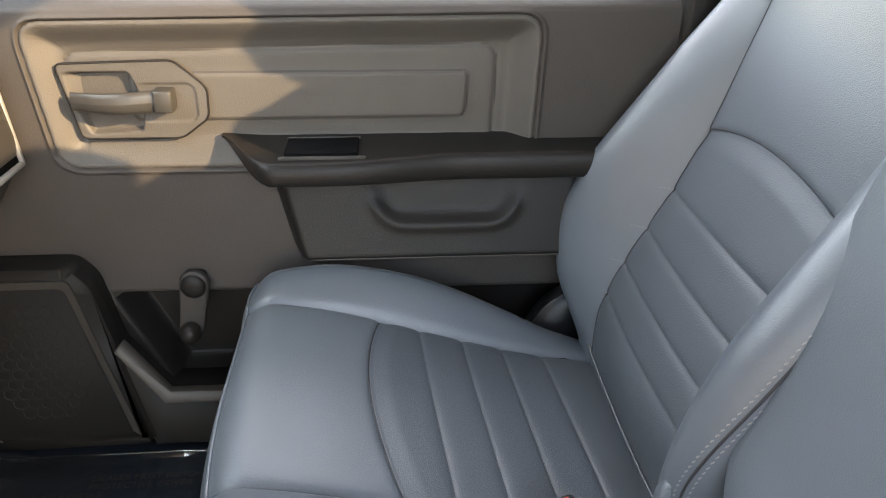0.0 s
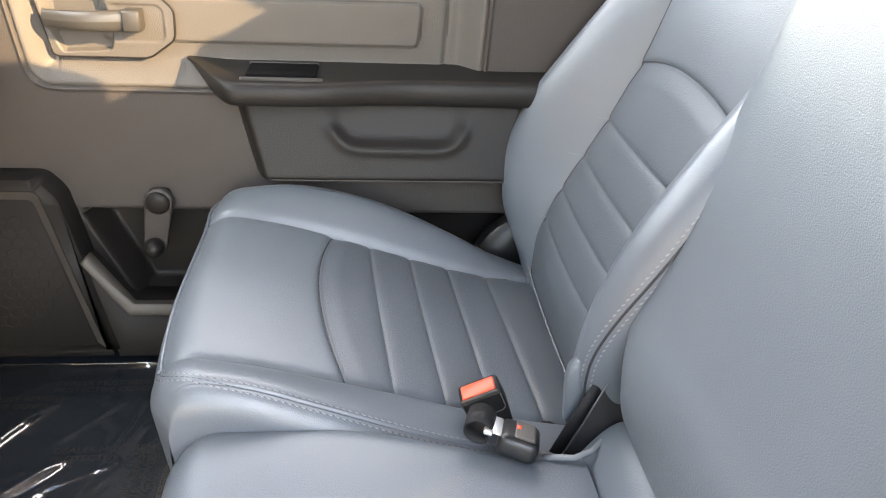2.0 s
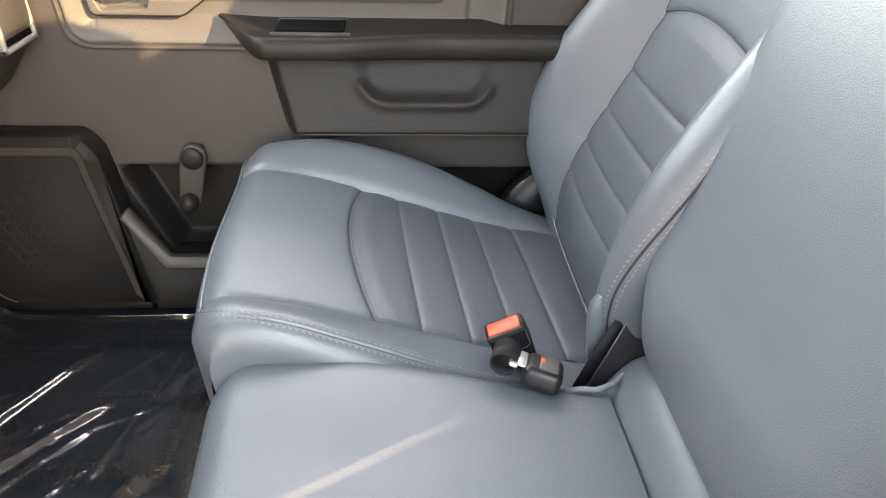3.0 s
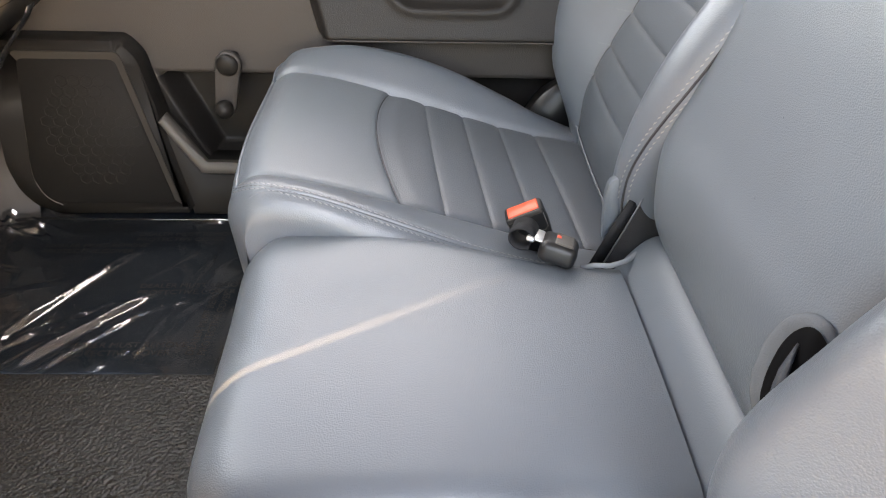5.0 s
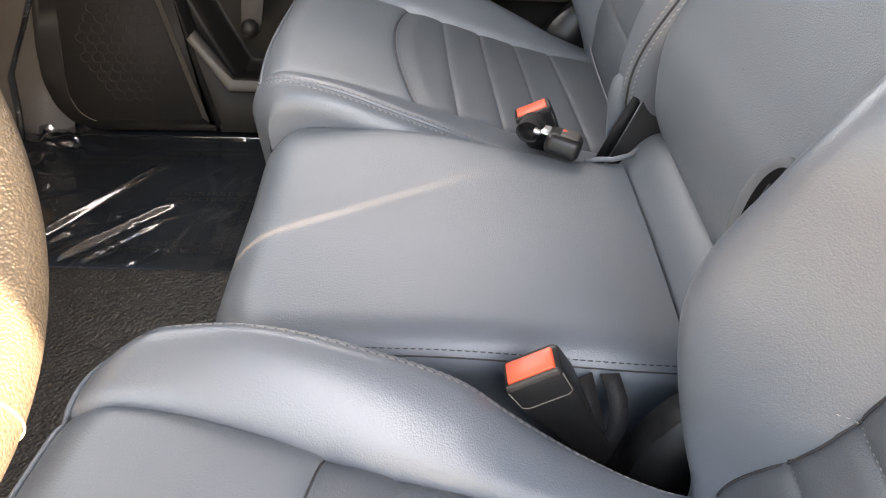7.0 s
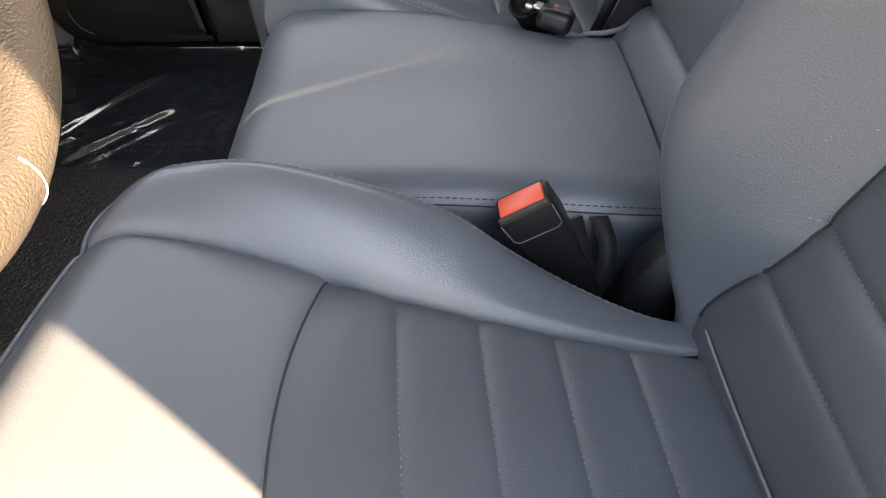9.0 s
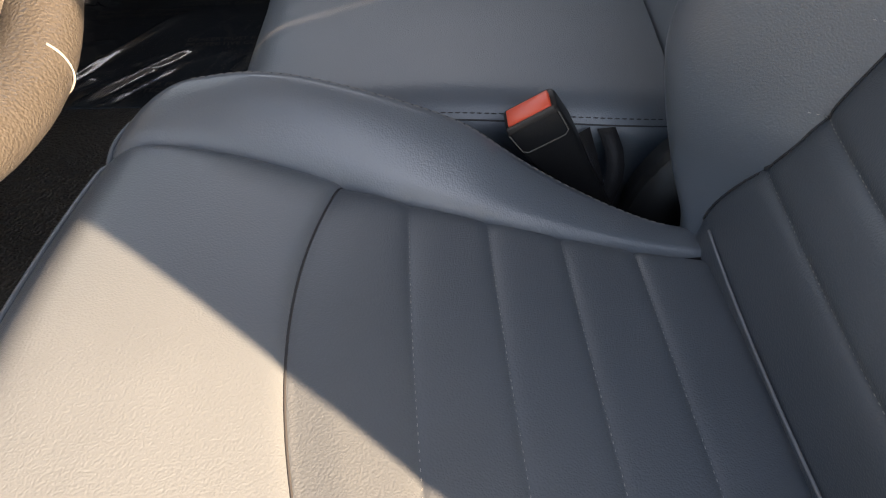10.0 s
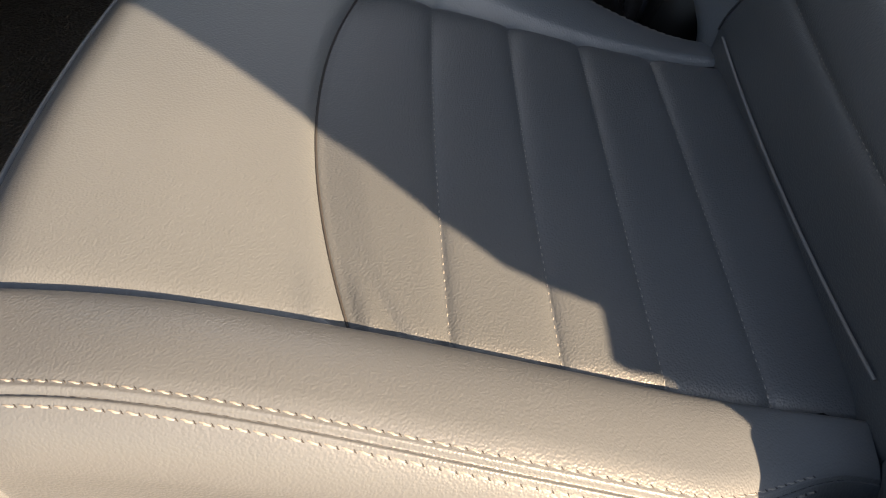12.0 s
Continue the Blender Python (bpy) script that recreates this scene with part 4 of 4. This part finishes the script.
rings = [[bm.verts.new(tilt @ Vector((-dd + 0.012 - 0.02, rr * math.sin(k * math.tau / 40), rr * math.cos(k * math.tau / 40)))) for k in range(40)] for rr, dd in hub]
for p, q in zip(rings, rings[1:]):
    for k in range(40):
        bm.faces.new((p[k], p[(k + 1) % 40], q[(k + 1) % 40], q[k]))
bmesh.ops.remove_doubles(bm, verts=bm.verts, dist=1e-5)
part("horn_pad", bm, WHEEL, wheel)
for sgn in (1, -1):
    bm = bmesh.new()
    box(bm, -0.035, -0.005, 0.07, 0.172, -0.02, 0.025, 0.008, 2, Matrix.Scale(1, 4) @ tilt.to_4x4() @ Matrix.Diagonal((1, sgn, 1, 1)))
    part("side_spoke", bm, WHEEL, wheel)
bm = bmesh.new()
b0 = math.radians(170)
tube(bm, [tilt @ (Vector((0, 0.178 * math.sin(b0), 0.178 * math.cos(b0))) + (Vector((0, math.sin(b0), math.cos(b0))) * math.cos(t) + Vector((1, 0, 0)) * math.sin(t)) * 0.0193) for t in span(-1.9, 1.9, 0.15)], 0.0007, 5)
part("rim_seam", bm, THREAD, rim, "pale mould line")


# ---- belt buckles ----
def buckle(name, label, top, width_way, face_way, press):
    """A belt buckle: its top's middle, the way along its width and the way its broad face looks."""
    u = Vector(width_way).normalized()
    f = Vector(face_way)
    f = (f - u * f.dot(u)).normalized()
    w = u.cross(f)
    if w.z < 0:
        w = -w
    m = Matrix((u, f, w)).transposed().to_4x4()
    m.translation = Vector(top)
    ob = new(name)
    ob.empty_display_size = 0.05
    ob.matrix_world = m
    tagged(ob, label, "seat belt", "belt buckles")
    bm = bmesh.new()
    rows = [(0.0, 0.0225, 0.0125), (-0.004, 0.024, 0.014), (-0.03, 0.024, 0.0145), (-0.055, 0.021, 0.013), (-0.09, 0.016, 0.010), (-0.14, 0.012, 0.007)]
    rings = []
    for z, a, b in rows:
        o = rounded([(-a, -b), (a, -b), (a, b), (-a, b)], 0.005, 3)
        rings.append([bm.verts.new((x, y, z)) for x, y in o])
    for p, q in zip(rings, rings[1:]):
        for k in range(len(p)):
            bm.faces.new((p[k], p[(k + 1) % len(p)], q[(k + 1) % len(p)], q[k]))
    bm.faces.new(rings[0])
    body = part("buckle_body", bm, BLACK, ob)
    bm = bmesh.new()
    box(bm, -0.0195, 0.0195, -0.0085, 0.0115, -0.004, 0.0032, 0.0015, 2)
    part("press_button", bm, RED, ob, press)
    bm = bmesh.new()
    tube(bm, [(-0.0225, 0.0143, -0.005), (-0.0215, 0.0148, -0.026), (-0.017, 0.0150, -0.0295), (0.017, 0.0150, -0.0295), (0.0215, 0.0148, -0.026), (0.0225, 0.0143, -0.005)], 0.0007, 5)
    part("body_line", bm, TRIM, body)
    # the lip's highlight is put into a paler colour than the body
    bm = bmesh.new()
    box(bm, -0.022, 0.022, 0.0118, 0.0152, -0.0045, 0.0022, 0.0014, 2)
    part("body_lip", bm, TRIM_BROWN, body, "lip below the button, its highlight put into the colour")
    return ob


buckle("belt_buckle", "black belt buckle with a bright red button by the driver's seat", (0.143, -0.207, 0.387), (0.84, 0.0, 0.5), (0, -1, -0.14), "bright red press button")
buckle("belt_buckle", "black belt buckle with a red button by the passenger seat", (0.181, 0.266, 0.380), (0.90, 0.0, 0.42), (0, -1, -0.1), "red press button")

# latch of the centre belt lying on the cushion
lm = Matrix.Translation((0.213, 0.190, 0.373)) @ Euler((radians(-12), radians(12), radians(-17))).to_matrix().to_4x4() @ Matrix.Scale(0.9, 4)
latch = thing("belt_latch", "black centre belt latch with a steel tongue lying on the cushion", "seat belt", "belt buckles")
latch.matrix_world = lm
bm = bmesh.new()
box(bm, -0.022, 0.026, -0.026, 0.024, -0.016, 0.013, 0.0095, 4)
lb = part("latch_body", bm, BLACK, latch)
bm = bmesh.new()
box(bm, -0.006, 0.019, -0.020, 0.018, 0.010, 0.0150, 0.003, 2)
part("latch_button", bm, TRIM, latch, "worn grey press button")
bm = bmesh.new()
box(bm, -0.005, 0.001, -0.004, 0.006, 0.0138, 0.0156, 0.001, 1)
part("red_mark", bm, RED, lb, "small red mark")
bm = bmesh.new()
box(bm, -0.034, -0.020, -0.019, 0.019, 0.006, 0.0095, 0.0012, 1)
box(bm, -0.041, -0.030, -0.024, -0.012, 0.004, 0.0105, 0.0025, 2)
box(bm, -0.041, -0.030, 0.012, 0.024, 0.004, 0.0105, 0.0025, 2)
part("steel_tongue", bm, STEEL, latch, "bright steel tongue")


def ribbon(name, pts, width_way, half, thick, mat, parent, label=""):
    """A strap along points, with its width along width_way."""
    bm = bmesh.new()
    w = Vector(width_way).normalized() * half
    rows = []
    P = [Vector(p) for p in pts]
    for i, p in enumerate(P):
        d = (P[min(i + 1, len(P) - 1)] - P[max(i - 1, 0)]).normalized()
        n = d.cross(w).normalized() * thick
        rows.append([bm.verts.new(p + w + n), bm.verts.new(p - w + n), bm.verts.new(p - w - n), bm.verts.new(p + w - n)])
    for a, b in zip(rows, rows[1:]):
        for k in range(4):
            bm.faces.new((a[k], a[(k + 1) % 4], b[(k + 1) % 4], b[k]))
    bm.faces.new(rows[0])
    bm.faces.new(rows[-1][::-1])
    return part(name, bm, mat, parent, label)


loop = [Vector((-0.03 - 0.016 + 0.016 * math.cos(t), 0, 0.004 + 0.013 * math.sin(t))) for t in span(0.3, 5.6, 0.3)]
ribbon("webbing_loop", loop, (0, 1, 0.1), 0.019, 0.0012, WEB, latch, "black webbing looped through the tongue")

# straps and bracket in the gaps beside the centre seat
gap = thing("belt_strap", "black belt webbing running down beside the centre cushion", "seat belt", at=(0.22, -0.18, 0.3))
ribbon("webbing", [Vector(p) - Vector((0.22, -0.18, 0.3)) for p in ((0.218, -0.162, 0.336), (0.220, -0.170, 0.333), (0.224, -0.178, 0.324), (0.226, -0.184, 0.31), (0.225, -0.188, 0.295), (0.219, -0.19, 0.275), (0.211, -0.191, 0.25), (0.205, -0.19, 0.14))], (1, 0, 0.1), 0.008, 0.0012, WEB, gap)
ribbon("webbing", [Vector(p) - Vector((0.22, -0.18, 0.3)) for p in ((0.192, -0.166, 0.334), (0.198, -0.182, 0.316), (0.208, -0.192, 0.28), (0.21, -0.193, 0.14))], (1, 0.3, 0.4), 0.012, 0.0012, WEB, gap)
br = thing("seat_bracket", "black steel bracket between the backrests with a worn edge", "bracket", at=(0.31, 0.215, 0.35))
bm = bmesh.new()
prism(bm, [(-0.036, -0.012), (0.000, 0.083), (0.07, 0.083), (0.07, -0.2), (-0.036, -0.2)], -0.004, 0.004, 0.0015, 1)
part("plate", bm, WEB, br)
bm = bmesh.new()
tube(bm, [(-0.037, -0.0055, -0.012), (-0.018, -0.0055, 0.036), (-0.001, -0.0055, 0.083)], 0.0011, 5)
part("worn_edge", bm, WORN_STEEL, br, "worn grey edge")
ribbon("webbing", [(-0.047, -0.001, -0.02), (-0.027, -0.001, 0.031), (-0.010, -0.001, 0.070)], (1, 0, -0.4), 0.007, 0.001, WEB, br, "black strap along the plate")
bm = bmesh.new()
tube(bm, [(-0.068, -0.03, 0.0), (-0.055, -0.036, 0.007), (-0.038, -0.040, 0.009), (-0.018, -0.032, 0.010), (0.005, -0.010, 0.012), (0.03, 0.012, 0.012)], 0.0032, 8)
part("cover_hem", bm, CLOTH_EDGE, br, "pale hem of the seat cover")

# fabric tab at the passenger backrest's inner foot
tab = thing("cover_tab", "pale grey fabric tab of the seat cover by the passenger backrest", "seat cover", at=(0.279, 0.236, 0.402))
bm = bmesh.new()
prism(bm, rounded([(-0.010, 0.012), (-0.007, 0.034), (0.004, 0.042), (0.014, 0.030), (0.019, -0.013), (0.024, -0.05), (-0.005, -0.05)], 0.012), -0.007, 0.004, 0.003, 3)
part("tab", bm, VINYL, tab)

# slit in the centre backrest where the belt comes through, with a rolled edge
SLIT = Vector((0.30, -0.15, 0.5))
slit = thing("belt_slit", "pale fabric hem round a dark belt slit in the centre backrest", "seat cover", at=tuple(SLIT))
hem = [Vector(p) - SLIT for p in ((0.304, -0.192, 0.440), (0.296, -0.176, 0.458), (0.294, -0.160, 0.474), (0.297, -0.151, 0.484), (0.302, -0.144, 0.495), (0.308, -0.139, 0.507), (0.313, -0.140, 0.519), (0.317, -0.147, 0.529), (0.319, -0.157, 0.533), (0.323, -0.166, 0.528), (0.332, -0.178, 0.520))]
fine = []
for i in range(len(hem) - 1):
    p0, p1, p2, p3 = hem[max(i - 1, 0)], hem[i], hem[i + 1], hem[min(i + 2, len(hem) - 1)]
    for k in range(5):
        t = k / 5
        fine.append(0.5 * (2 * p1 + (p2 - p0) * t + (2 * p0 - 5 * p1 + 4 * p2 - p3) * t * t + (3 * p1 - p0 - 3 * p2 + p3) * t ** 3))
bm = bmesh.new()
rings = []
for i, p in enumerate(fine):
    d = (fine[min(i + 1, len(fine) - 1)] - fine[max(i - 1, 0)]).normalized()
    out = Vector((-0.75, -0.35, 0.45))
    out = (out - d * out.dot(d)).normalized()
    wide = d.cross(out)
    e = i / (len(fine) - 1)
    rw = 0.0045 + 0.0085 * math.sin(math.pi * e ** 0.85) ** 1.5 + 0.0005 * noise.noise((i * 0.7, 0.3, 2.0))
    rings.append([bm.verts.new(p + wide * (rw * math.cos(k * math.tau / 12)) + out * (0.0042 * math.sin(k * math.tau / 12) + 0.0006 * noise.noise((i * 0.5, k * 0.6, 7.0)))) for k in range(12)])
for a, b in zip(rings, rings[1:]):
    for k in range(12):
        bm.faces.new((a[k], a[(k + 1) % 12], b[(k + 1) % 12], b[k]))
part("hem", bm, HEM, slit, "rolled pale fabric hem")
# black sheet over the uncut backrest paints the slit's inner shade
bm = bmesh.new()
vs = [bm.verts.new(p + Vector((-0.0045, -0.004, 0.003))) for p in fine]
mid = bm.verts.new(Vector((0.298, -0.176, 0.492)) - SLIT)
for a, b in zip(vs, vs[1:]):
    bm.faces.new((a, b, mid))
part("opening", bm, HOLE_SHADE, slit, "black sheet painting the shade inside the slit")
ribbon("webbing", [Vector(p) - SLIT for p in ((0.303, -0.1575, 0.512), (0.297, -0.166, 0.507), (0.292, -0.174, 0.500), (0.290, -0.184, 0.490))], (0.45, 0.25, 0.8), 0.0105, 0.0012, WEB_GREY, slit, "grey-black belt webbing")
ribbon("webbing", [Vector(p) - SLIT for p in ((0.298, -0.160, 0.489), (0.293, -0.168, 0.485), (0.289, -0.177, 0.480))], (0.45, 0.2, 0.8), 0.0085, 0.0012, WEB, slit, "black fold of the webbing")

# ---- clear film on the passenger floor ----
film = thing("floor_film", "clear crinkled protective film with print over the footwell floor", "plastic film", at=(-0.45, 0.5, 0.09))
CREASES = [(-0.58, 0.35, -0.44, 0.61, 0.013, 0.010), (-0.530, 0.295, -0.375, 0.485, 0.014, 0.010), (-0.485, 0.295, -0.395, 0.410, 0.010, 0.006), (-0.80, 0.69, -0.57, 0.655, 0.018, 0.010), (-0.36, 0.33, -0.300, 0.62, 0.006, 0.005), (-0.70, 0.46, -0.54, 0.505, 0.012, 0.006),
           (-0.60, 0.30, -0.52, 0.38, 0.014, 0.008), (-0.48, 0.42, -0.43, 0.46, 0.006, 0.006), (-0.42, 0.50, -0.33, 0.62, 0.004, 0.008), (-0.56, 0.58, -0.44, 0.68, 0.005, 0.008), (-0.41, 0.29, -0.37, 0.34, 0.008, 0.005), (-0.72, 0.62, -0.60, 0.64, 0.016, 0.006), (-0.66, 0.69, -0.60, 0.625, 0.014, 0.006), (-0.73, 0.56, -0.64, 0.66, 0.014, 0.008)]

FOLDS = random.Random(5)
for _ in range(26):
    fx, fy, turn, n = FOLDS.uniform(-0.72, -0.27), FOLDS.uniform(0.30, 0.70), FOLDS.gauss(0.95, 0.28), FOLDS.uniform(0.05, 0.16)
    CREASES.append((fx, fy, fx + n * math.cos(turn), fy + n * math.sin(turn), FOLDS.uniform(0.002, 0.006), FOLDS.uniform(0.003, 0.007)))
for _ in range(12):
    fx, fy, turn, n = FOLDS.uniform(-0.76, -0.60), FOLDS.uniform(0.60, 0.72), FOLDS.uniform(-0.9, 0.9), FOLDS.uniform(0.04, 0.1)
    CREASES.append((fx, fy, fx + n * math.cos(turn), fy + n * math.sin(turn), FOLDS.uniform(0.003, 0.007), FOLDS.uniform(0.0025, 0.006)))


def film_at(x, y):
    along, across = 0.62 * x + 0.78 * y, 0.78 * x - 0.62 * y
    z = 0.094 + 0.005 * noise.noise((along * 3, across * 9, 1.7)) + 0.0008 * noise.noise((along * 6, across * 30, 4.1))
    flat = 1 - smooth(0.668, 0.695, y) * smooth(-0.60, -0.56, x)
    for ax, ay, bx, by, h, wide in CREASES:
        dx, dy = bx - ax, by - ay
        n = dx * dx + dy * dy
        t = ((x - ax) * dx + (y - ay) * dy) / n
        if not -0.3 < t < 1.3:
            continue
        d = abs((x - ax) * dy - (y - ay) * dx) / math.sqrt(n) + 0.3 * math.sqrt(n) * max(0.0, -t, t - 1)
        bow = 0.006 * math.sin(3.0 * t)
        z += flat * h * smooth(-0.15, 0.3, t) * smooth(1.1, 0.75, t) * math.exp(-((d + bow) / wide) ** 2)
    # it climbs the door's foot and bunches up in the corner
    z += 0.007 * smooth(0.700, 0.709, y) * smooth(0.1, 0.4, 0.35 + noise.noise((x * 9, 0.2, 3.0)))
    bunch = smooth(-0.55, -0.70, x) * smooth(0.50, 0.66, y)
    z += bunch * (0.020 * (0.6 + 0.8 * noise.noise((x * 14, y * 14, 9.0))) + 0.011 * max(0.0, 1 - abs(noise.noise((x * 13 + y * 6, y * 30, 5.0))) / 0.22))
    return Vector((x + 0.45, y - 0.5, max(z, 0.0915) - 0.09))


sheet("film", film_at, span(-0.82, -0.235, 0.0035), span(0.288, 0.709, 0.0035), FILM, film, "", True).visible_shadow = False

bm = bmesh.new()
tube(bm, [Vector((x + 0.45, 0.2085 + 0.0015 * noise.noise((x * 12, 1.0, 0.0)), 0.0085 + 0.003 * noise.noise((x * 9, 0.2, 3.0)))) for x in span(-0.80, -0.237, 0.006)], 0.0014, 6)
part("rolled_edge", bm, FILM, film, "thin rolled edge of the film").visible_shadow = False
ribbon("film_edge", [Vector((x - 0.45 + 0.9, y - 0.5, z - 0.09)) for x, y, z in ((-0.54, 0.655, 0.51), (-0.557, 0.66, 0.485), (-0.596, 0.655, 0.44), (-0.637, 0.66, 0.384), (-0.664, 0.652, 0.325), (-0.690, 0.66, 0.285), (-0.712, 0.655, 0.24), (-0.722, 0.66, 0.17), (-0.728, 0.65, 0.11))], (0.7, 0.6, 0.35), 0.007, 0.0008, FILM, film, "turned-up edge of the film").visible_shadow = False


def print_text(body, at, turn, size):
    c = bpy.data.curves.new("print", "FONT")
    c.body, c.size, c.extrude = body, size, 0.0
    tmp = bpy.data.objects.new("print", c)
    me = bpy.data.meshes.new_from_object(tmp)
    bpy.data.objects.remove(tmp)
    ob = link_mesh("print", me, INK, film, "dark print on the film")
    ob.matrix_basis = pose(at[0] + 0.45, at[1] - 0.5, 0.0145, 0, 0, turn)
    return ob


for at, turn in (((-0.462, 0.330), 1), ((-0.60, 0.600), 1), ((-0.40, 0.480), 2), ((-0.45, 0.640), 1), ((-0.272, 0.315), 88)):
    print_text("DEALER MUST REMOVE", at, turn, 0.017)
    r = math.radians(turn)
    print_text("PROTECTIVE COVER", (at[0] + 0.018 * math.sin(r), at[1] - 0.018 * math.cos(r)), turn, 0.017)
bm = bmesh.new()
box(bm, -0.85, -0.238, 0.29, 0.78, 0.0885, 0.0912, 0.001, 1)
tagged(part("floor_mat", bm, MAT_BLUE), "blue-black carpet under the clear film", "floor mat")
